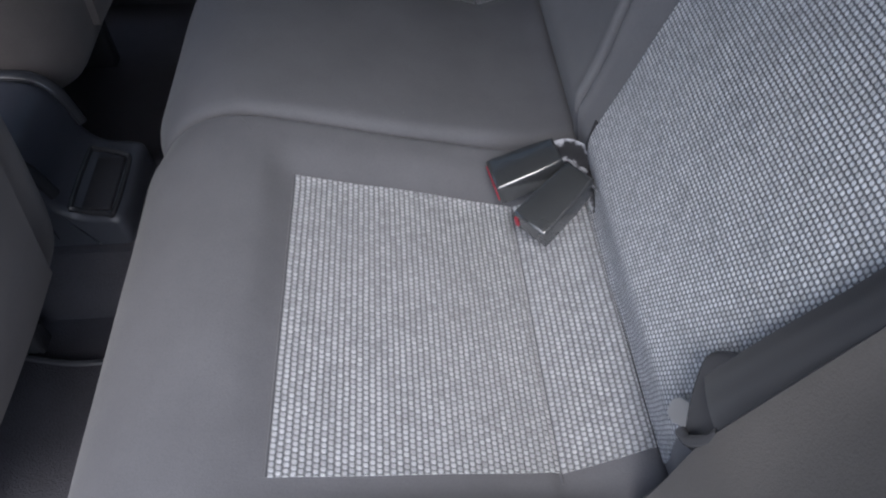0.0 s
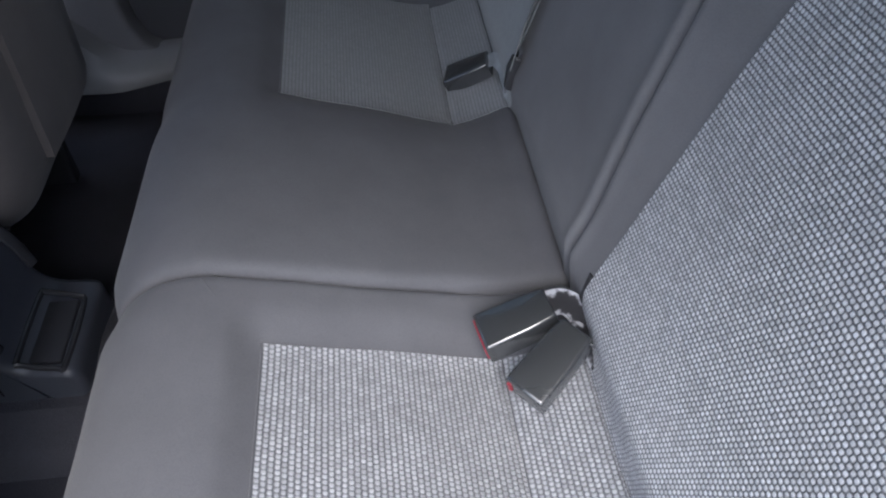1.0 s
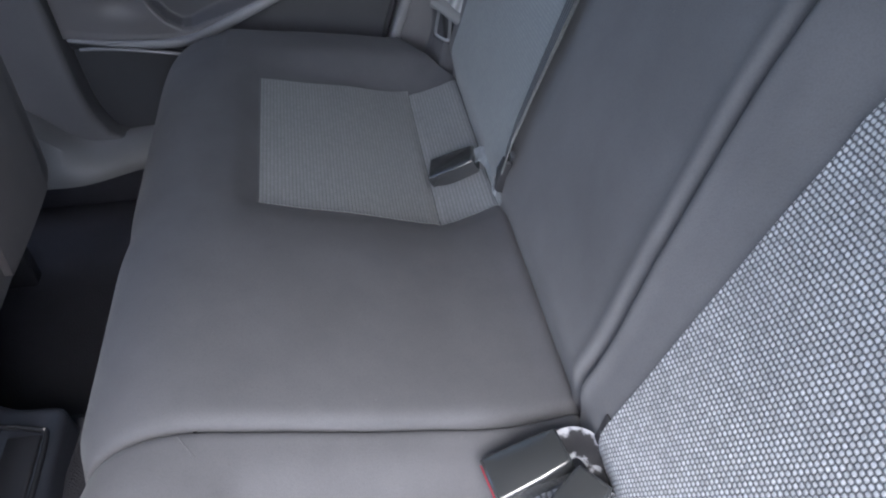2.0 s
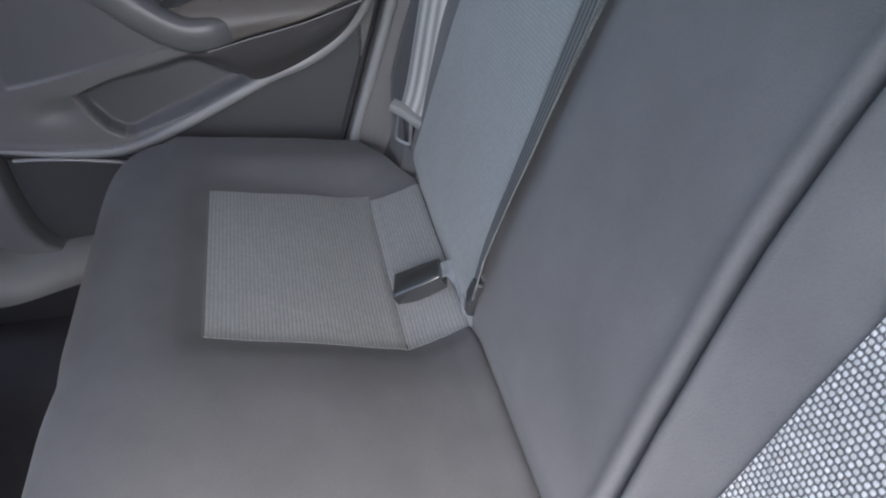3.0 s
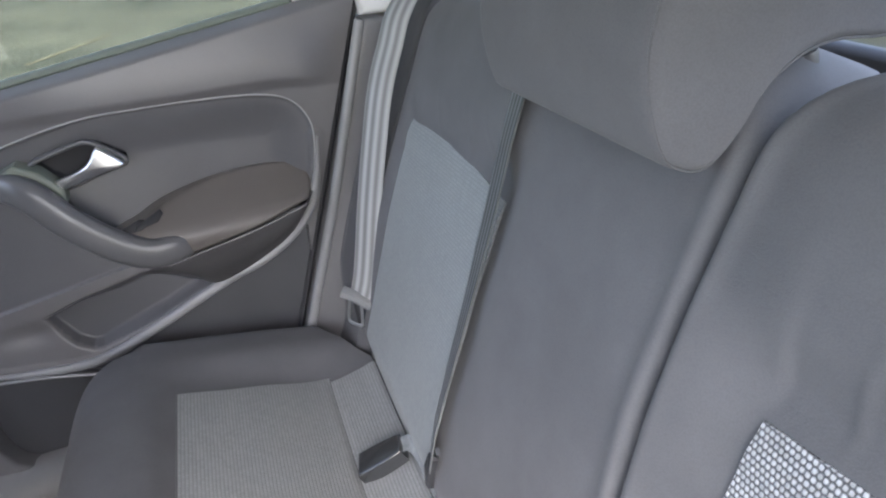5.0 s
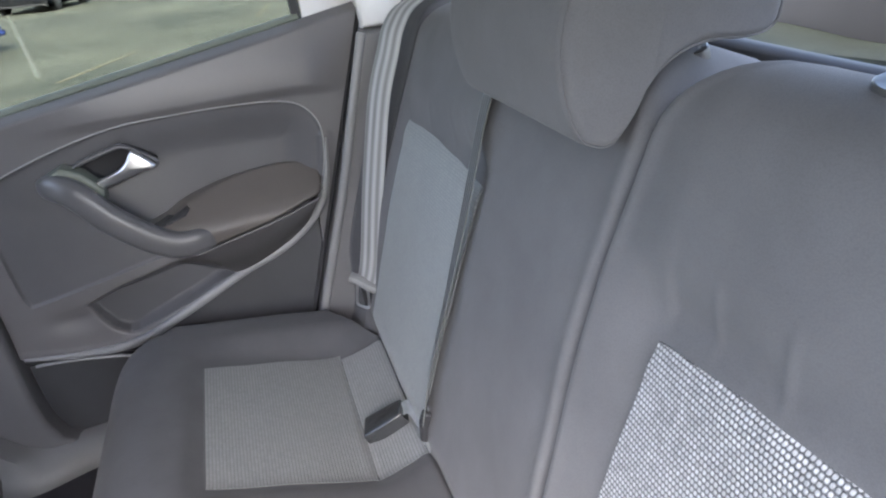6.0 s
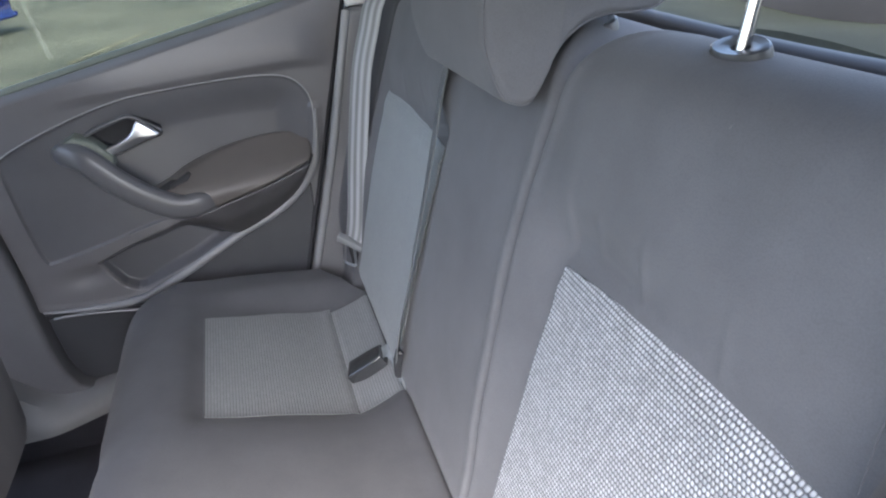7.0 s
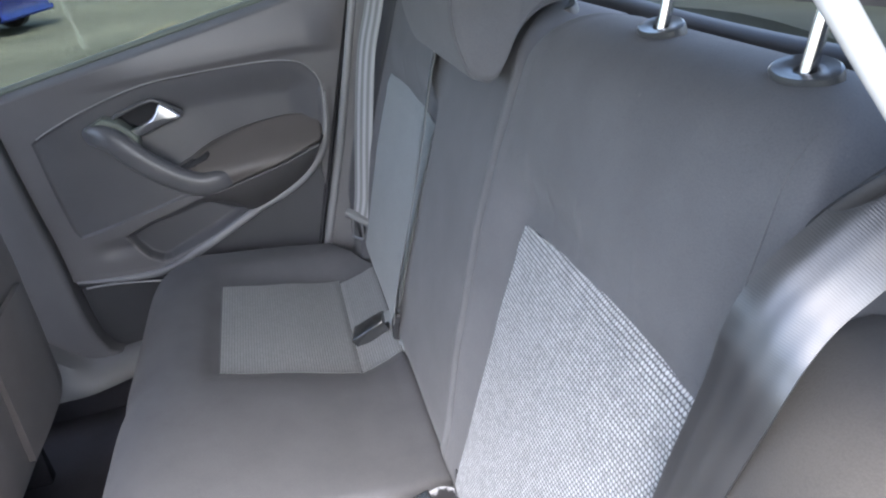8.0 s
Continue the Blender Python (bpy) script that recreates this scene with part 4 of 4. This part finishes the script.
def door_skin(x, z):
    """How far inboard the door's skin stands."""
    y = 0.742
    top = sill_line(x)
    y += 0.024 * step(top - 0.016, top + 0.006, z)
    above = z - along(FOLD, x)
    lifted = 1 - step(0.0, 0.11, above) if above > 0 else 1 - step(0.0, 0.024, -above)
    y -= 0.013 * lifted * step(-0.24, -0.05, x) * (1 - step(0.29, 0.37, x))
    deep = inside(INSERT, x, z)
    y += 0.005 * step(0.0, 0.006, deep) + 0.026 * step(0.0, 0.085, deep) * step(-0.16, 0.06, x + (z - 0.65) * 0.5)
    y += 0.004 * step(0.012, 0.10, deep)
    y += 0.030 * step(0.0, 0.006, inside(HOLE, x, z))
    hollow = inside(POCKET, x, z)
    y += 0.027 * step(-0.003, 0.012 + 0.010 * step(-0.17, -0.06, x), hollow)
    y = y + (0.740 - y) * (1 - step(0.006, 0.018, to_line(RIDGE2, x, z)))
    y += 0.010 * math.exp(-(((x + 0.235) / 0.045) ** 2 + ((z - 0.425) / 0.022) ** 2))
    if below_ridge(x, z):
        y += 0.014
        y += 0.012 * step(0.0, 0.014, along(KICK, x) - z)
    return y


door = thing("rear_door", "closed dark grey rear door with armrest, pull handle and green tinted glass", "car door")
rows = []
for i in range(331):
    fz = i / 330
    row = []
    for j in range(341):
        fx = j / 340
        x0, x1 = -0.37, 0.35
        for _ in range(6):
            x0, x1 = door_front(0.152 + (sill_line(x0) - 0.152) * fz), door_rear(0.152 + (sill_line(x1) - 0.152) * fz)
        x = x0 + (x1 - x0) * fx
        z = 0.152 + (sill_line(x) - 0.152) * fz
        row.append((x, door_skin(x, z), z))
    rows.append(row)


def door_zone(p):
    """Which piece of the door's inner skin a point belongs to."""
    x, z = p[0], p[2]
    if inside(HOLE, x, z) > 0.001:
        return "handle_recess"
    if inside(POCKET, x, z) > 0.003:
        return "map_pocket"
    if inside(INSERT, x, z) > 0:
        return "centre_panel"
    if z < along(KICK, x):
        return "kick_panel"
    if below_ridge(x, z):
        return "lower_panel"
    return "door_panel"


zones = {}
for i in range(330):
    for j in range(340):
        corners = (rows[i][j], rows[i][j + 1], rows[i + 1][j + 1], rows[i + 1][j])
        mid = [sum(p[k] for p in corners) / 4 for k in range(3)]
        zones.setdefault(door_zone(mid), []).append(corners)
skins = {"kick_panel": (PANEL_DARK, "black lower edge of the door"), "handle_recess": (RUBBER, "black recess behind the lever"), "door_panel": (PANEL_SOFT, "grey moulded upper panel"), "centre_panel": (PANEL, "dark grey centre panel"), "lower_panel": (PANEL_DARK, "darker lower panel"), "map_pocket": (POCKET_SKIN, "recessed map pocket")}
for key, quads in zones.items():
    bm = bmesh.new()
    made = {}
    for quad in quads:
        bm.faces.new([made.get(p) or made.setdefault(p, bm.verts.new(p)) for p in quad])
    part(key, bm, skins[key][0], door, skins[key][1])
bm = bmesh.new()
rim = rows[0] + [r[-1] for r in rows[1:]] + rows[-1][-2::-1] + [r[0] for r in rows[-2:0:-1]]
vs = grid(bm, [rim, [(p[0], 0.80, p[2]) for p in rim]], True)
bm.faces.new(vs[1])
part("door_shell", bm, PANEL_DARK, door)

part("panel_piping", sweep([Vector((x, 0.7395, z)) for x, z in INSERT[:40]], 0.0015, 0.0018, (0, 1, 0), 6), PIPING, door, "pale grey piping round the panel")
part("pocket_moulding", sweep([Vector((x, 0.736, z)) for x, z in RIDGE2], lambda s: 0.002 + 0.008 * (1 - step(0.8, 1.0, s)) * step(-0.05, 0.22, s), lambda s: 0.002 + 0.007 * (1 - step(0.8, 1.0, s)) * step(-0.05, 0.22, s), (0, 1, 0), 10), EDGE, door, "curved grey moulding under the pocket")
low = spline([(-0.336, 0.742, 0.344), (-0.305, 0.737, 0.346), (-0.25, 0.735, 0.342), (-0.19, 0.736, 0.332), (-0.140, 0.740, 0.318)], 6)
part("lower_moulding", sweep(low, 0.0032, 0.004, (0, 1, 0), 8), EDGE, door)
# rounded top shoulder of the door, its greenish glow painted on
strip = [(x, 0.776, sill_line(x) + 0.003) for x in [-0.392 + 0.69 * k / 24 for k in range(25)]]
part("door_shoulder", sweep(strip, 0.013, 0.009, (0, 0, 1), 10), GREEN_LIT, door, "rounded door shoulder along the glass, tinted as if lit green")

arm_shape = [(p.x, p.y) for p in spline([(-0.06, 0.596, 0), (-0.02, 0.612, 0), (0.021, 0.632, 0), (0.102, 0.656, 0), (0.182, 0.667, 0), (0.245, 0.667, 0), (0.277, 0.660, 0), (0.286, 0.640, 0), (0.280, 0.612, 0), (0.25, 0.601, 0), (0.173, 0.576, 0), (0.08, 0.553, 0), (0.02, 0.538, 0), (-0.03, 0.540, 0), (-0.06, 0.570, 0)], 4, True)]


def arm_at(x, z, w):
    """The armrest's top leans inboard towards its lower edge."""
    return Vector((x, 0.776 - w * (0.12 + 1.63 * step(0.685, 0.575, z)), z))


armrest = part("armrest", prism(arm_shape, arm_at, 0.052, 0.009, 5, 0.003), ARM, door, "brownish black padded armrest")
upper = spline([(-0.030, 0.690, 0.530), (0.020, 0.687, 0.5375), (0.08, 0.686, 0.5535), (0.173, 0.686, 0.5765), (0.25, 0.687, 0.602), (0.272, 0.692, 0.611), (0.284, 0.716, 0.622)], 5)
lower = spline([(-0.012, 0.736, 0.512), (0.044, 0.735, 0.488), (0.100, 0.733, 0.463), (0.187, 0.732, 0.502), (0.24, 0.732, 0.539), (0.270, 0.732, 0.582), (0.288, 0.736, 0.612)], 5)
bm = bmesh.new()
grid(bm, [[p.lerp(q, k / 12) + Vector((0, -0.010 * math.sin(math.pi * k / 12) * min(1.0, (p - q).length / 0.08), 0)) for p, q in zip(upper, lower)] for k in range(13)])
bmesh.ops.solidify(bm, geom=bm.faces[:], thickness=0.004)
part("armrest_face", bm, PANEL_SOFT, door, "dark moulded face below the armrest")
part("window_switch", prism([(-0.020, 0.606), (0.018, 0.615), (0.027, 0.624), (0.022, 0.629), (0.012, 0.624), (-0.018, 0.613)], lambda x, z, w: arm_at(x, z, 0.052) + Vector((0, 0.002 - w, 0)), 0.010, 0.003), RUBBER, armrest, "black window switch")
arm_edge = [Vector((x, 0.6865, z)) for x, z in ((0.02, 0.5365), (0.08, 0.552), (0.173, 0.575), (0.25, 0.600), (0.274, 0.609))]
part("armrest_edge", sweep(spline(arm_edge, 6), 0.0015, 0.0015, (0, 1, 0), 8), PANEL_SOFT, armrest, "pale edge under the pad")
part("switch_plate", prism([(-0.046, 0.600), (-0.010, 0.606), (0.006, 0.616), (-0.014, 0.619), (-0.04, 0.610)], lambda x, z, w: arm_at(x, z, 0.052) + Vector((0, 0.004 - w, 0)), 0.007, 0.002), BLACK, armrest, "black switch plate")

pull = spline([(-0.216, 0.740, 0.702), (-0.190, 0.718, 0.706), (-0.168, 0.704, 0.700), (-0.149, 0.696, 0.685), (-0.115, 0.689, 0.646), (-0.068, 0.686, 0.603), (-0.028, 0.686, 0.576), (0.004, 0.687, 0.566), (0.036, 0.690, 0.567), (0.058, 0.697, 0.565), (0.080, 0.712, 0.560)], 6)
part("pull_handle", sweep(pull, lambda s: along([(0.0, 0.017), (0.07, 0.025), (0.2, 0.026), (0.45, 0.0270), (0.7, 0.0265), (0.8, 0.025), (0.9, 0.019), (1.0, 0.004)], s), lambda s: along([(0.0, 0.010), (0.1, 0.017), (0.5, 0.019), (0.85, 0.016), (1.0, 0.004)], s), (0, 1, 0), 24, 2.5), PANEL, door, "grey curved pull handle")
bracket = [(-0.214, 0.722), (-0.172, 0.742), (-0.140, 0.726), (-0.110, 0.690), (-0.112, 0.668), (-0.140, 0.672), (-0.170, 0.700)]
# the green reflection at the handle's upper end is painted into the bracket
part("handle_bracket", prism(bracket, lambda x, z, w: Vector((x, 0.752 - w, z)), 0.040, 0.006), GREEN_LIT, door, "moulded bracket between handle and lever")
handle = part("handle_bezel", sweep([Vector((x, 0.742, z)) for x, z in HOLE + HOLE[:2]], 0.0046, 0.0060, (0, 1, 0), 12), PANEL, door, "grey bezel round the door lever")
lever = [(p.x, p.y) for p in spline([(-0.124, 0.703, 0), (-0.100, 0.711, 0), (-0.077, 0.721, 0), (-0.064, 0.732, 0), (-0.055, 0.746, 0), (-0.049, 0.752, 0), (-0.042, 0.750, 0), (-0.017, 0.727, 0), (-0.015, 0.718, 0), (-0.051, 0.708, 0), (-0.106, 0.690, 0), (-0.121, 0.695, 0)], 4, True)]
part("door_lever", prism(lever, lambda x, z, w: Vector((x, 0.732 - w - 0.010 * step(-0.12, -0.02, x), z)), 0.011, 0.006, 5, 0.003), SATIN, handle, "satin chrome lever")

bm = bmesh.new()
grid(bm, [[(x, 0.788 - 0.10 * (z - 0.82) * 0.5, z) for x in (-0.46, -0.2, 0.05, 0.31)] for z in (0.82, 0.95, 1.10, 1.27)])
bmesh.ops.solidify(bm, geom=bm.faces[:], thickness=0.004)
pane = part("window_pane", bm, GREEN_GLASS, door, "green tinted window glass")
pane.visible_shadow = False
corner = [(0.305, 0.930), (0.400, 0.955), (0.425, 1.0), (0.40, 1.12), (0.36, 1.24), (0.29, 1.262), (0.298, 1.1)]
part("frame_corner", prism(corner, lambda x, z, w: Vector((x, 0.796 - w, z)), 0.022, 0.004), PAINT, door, "white painted corner of the door frame")
part("window_divider", sweep([(0.296 - 0.004 * k, 0.782, 0.91 + 0.085 * k) for k in range(5)], 0.009, 0.012, (0, 1, 0), 8, 4), RUBBER, door, "black divider bar")
frame_line = spline([(-0.40, 0.782, 0.84), (-0.425, 0.775, 1.0), (-0.47, 0.765, 1.20), (-0.40, 0.762, 1.262), (-0.1, 0.76, 1.285), (0.2, 0.762, 1.275), (0.34, 0.768, 1.19), (0.400, 0.775, 1.06), (0.425, 0.78, 0.965)], 6)
part("window_frame", sweep(frame_line, 0.016, 0.014, (0, 1, 0), 8, 4), PANEL_DARK, door, "dark window frame")
seal = [(door_rear(z) + 0.006, 0.760, z) for z in [0.20 + 0.76 * k / 20 for k in range(21)]]
tagged(part("door_seal", sweep(seal, 0.007, 0.012, (0, 1, 0), 8), RUBBER), "black rubber door seal", "trim", kind="structure")

# ---- front seats ----
def front_seat(y0, y1, x0, lean, label):
    top = thing("front_seat", label, "car seat", "front seats")
    rows = []
    for i in range(45):
        z = 0.195 + 0.745 * i / 44
        row = []
        for j in range(33):
            f = j / 32
            in_ = 0.05 + 0.10 * max(0.0, z - 0.30) - 0.05 * math.sqrt(max(0.0, 1 - (max(0.0, 0.275 - z) / 0.08) ** 2))
            y = y0 + in_ + (y1 - y0 - 2 * in_) * f
            edge = min(y - y0 - in_, y1 - in_ - y)
            x = x0 + lean * (z - 0.15) - quarter(edge, 0.08, 0.09) - quarter(z - 0.195, 0.07, 0.06) - quarter(0.94 - z, 0.08, 0.08)
            x += 0.012 * math.sin(math.pi * f) * step(0.2, 0.45, z) + 0.003 * noise.noise(Vector((y * 8, z * 8, y0)))
            row.append((x, y, z))
        rows.append(row)
    bm = bmesh.new()
    g = grid(bm, rows)
    rim = g[0] + [g[i][-1] for i in range(1, 45)] + g[-1][-2::-1] + [g[i][0] for i in range(43, 0, -1)]
    rear = [bm.verts.new((p.co.x - 0.10, p.co.y, p.co.z)) for p in rim]
    for i in range(len(rim)):
        k = (i + 1) % len(rim)
        bm.faces.new((rim[i], rim[k], rear[k], rear[i]))
    bm.faces.new(rear)
    back_part = part("backrest", bm, FRONT_CLOTH, top)
    # map pocket sewn on the back
    rows = []
    for i in range(-1, 22):
        fz = min(1, max(0, i / 20))
        row = []
        for j in range(-1, 26):
            f = min(1, max(0, j / 24))
            y = y0 + 0.13 + (y1 - y0 - 0.26) * f
            z = 0.27 + 0.26 * fz + 0.012 * math.sin(math.pi * f) * fz
            x = x0 + lean * (z - 0.15) + 0.012 * math.sin(math.pi * (y - y0) / (y1 - y0)) + 0.008 + 0.012 * fz * math.sin(math.pi * f)
            edge = i in (-1, 21) or j in (-1, 25)
            row.append((x - (0.012 if edge else 0), y, z))
        rows.append(row)
    bm = bmesh.new()
    grid(bm, rows)
    part("map_pocket", bm, FRONT_CLOTH, back_part)
    part("seat_base", slab(x0 - 0.52, x0 - 0.06, y0 + 0.02, y1 - 0.02, 0.15, 0.30, 0.05), FRONT_CLOTH, top)
    for y in (y0 + 0.06, y1 - 0.06):
        part("seat_rail", slab(x0 - 0.50, x0 - 0.10, y - 0.018, y + 0.018, 0.001, 0.16, 0.006), BLACK, top)


front_seat(0.10, 0.560, -0.372, 0.05, "grey brown cloth front passenger seat seen from behind")
front_seat(-0.60, -0.135, -0.325, 0.15, "grey brown cloth driver seat seen from behind")

# ---- centre console ----
console = thing("centre_console", "dark plastic centre console between the front seats", "console")
side = [(p.x, p.y) for p in spline([(-1.1, 0.04, 0), (-1.1, 0.32, 0), (-0.60, 0.295, 0), (-0.46, 0.287, 0), (-0.405, 0.275, 0), (-0.380, 0.240, 0), (-0.368, 0.19, 0), (-0.345, 0.165, 0), (-0.297, 0.157, 0), (-0.287, 0.13, 0), (-0.297, 0.05, 0), (-0.40, 0.04, 0)], 5, True)]
part("console_body", saddle(side, -0.085, 0.085, 0.016), CONSOLE, console)
rim_pts = spline([(-0.350, -0.078, 0.174), (-0.310, -0.080, 0.164), (-0.300, -0.072, 0.162), (-0.300, 0.030, 0.162), (-0.310, 0.042, 0.164), (-0.350, 0.046, 0.174), (-0.357, 0.036, 0.176), (-0.357, -0.068, 0.176)], 4, True)
part("tray_rim", sweep(rim_pts + rim_pts[:1], 0.0032, 0.005, (0, 0, 1), 8), BLACK, console, "glossy black tray rim")
part("tray_floor", slab(-0.350, -0.306, -0.070, 0.036, 0.158, 0.166, 0.003), RUBBER, console)
for s in (1, -1):
    rail = spline([(-0.70, s * 0.078, 0.300), (-0.50, s * 0.080, 0.292), (-0.44, s * 0.080, 0.290), (-0.405, s * 0.080, 0.284), (-0.380, s * 0.079, 0.257), (-0.366, s * 0.076, 0.205)], 6)
    part("console_rail", sweep(rail, 0.008, 0.010, (0, 1, 0), 10), BLACK, console, "glossy black rail")

part("console_seam", sweep([(-0.392, -0.0865, 0.262), (-0.392, -0.0865, 0.12)], 0.0012, 0.0012, (0, 1, 0), 6), BLACK, console, "moulding seam")

# ---- floor mat ----
mat_out = [(p.x, p.y) for p in spline([(-0.66, -0.67, 0), (-0.30, -0.67, 0), (-0.13, -0.66, 0), (-0.11, -0.62, 0), (-0.11, -0.30, 0), (-0.14, -0.23, 0), (-0.22, -0.215, 0), (-0.36, -0.235, 0), (-0.50, -0.21, 0), (-0.66, -0.20, 0)], 5, True)]
mat_thing = thing("floor_mat", "black floor mat with a bound edge in the footwell", "floor mat")
part("mat_sheet", prism(mat_out, lambda x, y, w: (x, y, 0.001 + w), 0.008, 0.003), CARPET, mat_thing)
part("edge_binding", sweep([Vector((x, y, 0.009)) for x, y in mat_out + mat_out[:1]], 0.005, 0.003, (0, 0, 1), 6), PANEL_DARK, mat_thing, "grey edge binding")

# ---- outside ----
def ground_material():
    m, nt, b = mat("yard_concrete")
    p = place(nt)
    big = node(nt, "ShaderNodeTexNoise", p, None, 0.35, 6.0, 0.65).outputs[0]
    fine = node(nt, "ShaderNodeTexNoise", p, None, 60.0, 4.0, 0.7).outputs[0]
    base = ramp(nt, big, 0.35, 0.68, (0.042, 0.050, 0.037), (0.114, 0.124, 0.093))
    nt.links.new(mixed(nt, calc(nt, "MULTIPLY", fine, 0.35), base, (0.065, 0.07, 0.056)), b.inputs["Base Color"])
    b.inputs["Roughness"].default_value = 0.85
    bump(nt, b, fine, 0.4, 0.01)
    return m


bm = bmesh.new()
steps_ = [-400, -120, -40, -15, -6, -2, 2, 6, 15, 40, 120, 400]
grid(bm, [[(x, y, -0.32) for x in steps_] for y in steps_])
tagged(part("ground", bm, ground_material()), "grey green concrete yard", "ground", kind="structure")
WHITE_LINE = plain("worn_white_line", (0.12, 0.128, 0.11), 0.8, vary=0.3)
YELLOW_LINE = plain("worn_yellow_line", (0.135, 0.13, 0.085), 0.8, vary=0.4)


def stripe(name, a, b, wide, material, label):
    a, b = Vector((*a, -0.316)), Vector((*b, -0.316))
    n = Vector((-(b - a).y, (b - a).x, 0)).normalized() * wide / 2
    ring = [a - n, b - n, b + n, a + n]
    bm = bmesh.new()
    vs = grid(bm, [ring, [p + Vector((0, 0, 0.004)) for p in ring]], True)
    bm.faces.new(vs[0])
    bm.faces.new(vs[1])
    tagged(part(name, bm, material), label, "road marking", "bay lines", "structure")


stripe("bay_line", (-7.6, 30.0), (-2.3, 9.6), 0.08, WHITE_LINE, "worn white parking bay line")
stripe("bay_line", (-1.95, 9.0), (-1.2, 11.2), 0.08, YELLOW_LINE, "faded yellow bay line")
stripe("bay_line", (0.9, 14.6), (1.4, 17.5), 0.08, YELLOW_LINE, "faded yellow bay line")


def parked_car(at, turn, paint, label):
    top = thing("parked_car", label, "car", "parked cars")
    side = [(p.x, p.y) for p in spline([(-2.0, 0.25, 0), (-2.02, 0.6, 0), (-1.85, 0.85, 0), (-1.1, 0.95, 0), (-0.45, 1.42, 0), (0.7, 1.45, 0), (1.55, 0.98, 0), (1.95, 0.85, 0), (2.0, 0.4, 0), (1.9, 0.22, 0), (0.0, 0.2, 0), (-1.9, 0.2, 0)], 4, True)]
    part("body", saddle(side, -0.85, 0.85, 0.12), paint, top)
    glass = [(-0.95, 0.97), (-0.42, 1.36), (0.66, 1.38), (1.25, 1.0)]
    for s in (-1, 1):
        part("side_window", prism(glass, lambda x, z, w: Vector((x, s * (0.82 + w), z)), 0.04, 0.01), BLACK, top, "dark side glass")
    for x in (-1.25, 1.25):
        for s in (-1, 1):
            ring = [(x + 0.31 * math.cos(t), 0.31 + 0.31 * math.sin(t)) for t in [2 * math.pi * k / 28 for k in range(28)]]
            wheel = part("wheel", prism(ring, lambda u, v, w: Vector((u, s * (0.66 + w), v)), 0.205, 0.03), RUBBER, top, "black tyre")
            disc = [(x + 0.21 * math.cos(t) * (1 if k % 4 < 2 else 0.75), 0.31 + 0.21 * math.sin(t) * (1 if k % 4 < 2 else 0.75)) for k, t in [(k, 2 * math.pi * k / 40) for k in range(40)]]
            part("rim", prism(disc, lambda u, v, w: Vector((u, s * (0.85 + w), v)), 0.022, 0.006), PANEL, wheel, "grey alloy rim")
    for s in (-1, 1):
        part("headlamp", slab(1.80, 1.96, s * 0.62 - 0.15, s * 0.62 + 0.15, 0.66, 0.78, 0.03), CHROME, top, "bright headlamp")
    top.matrix_world = Matrix.Translation((*at, -0.32)) @ Matrix.Rotation(radians(turn), 4, "Z")
    return top


BLUE = plain("blue_paint", (0.01, 0.022, 0.16), 0.2, vary=0.05, relief=0.0)
DARK_PAINT = plain("dark_paint", (0.02, 0.022, 0.028), 0.2, vary=0.05, relief=0.0)
parked_car((-5.8, 13.6), -14, BLUE, "blue parked car in the yard")
parked_car((-5.2, 25.5), 80, DARK_PAINT, "dark parked car further off in the yard")
parked_car((-1.0, 27.0), 84, DARK_PAINT, "dark parked car at the back of the yard")
WALL = plain("pale_yard_wall", (0.70, 0.70, 0.67), 0.8, vary=0.12, size=0.8)
tagged(part("yard_wall", slab(-30, 40, 40.0, 40.3, -0.32, 3.5, 0.02), WALL), "pale rendered yard wall", "wall", kind="structure")
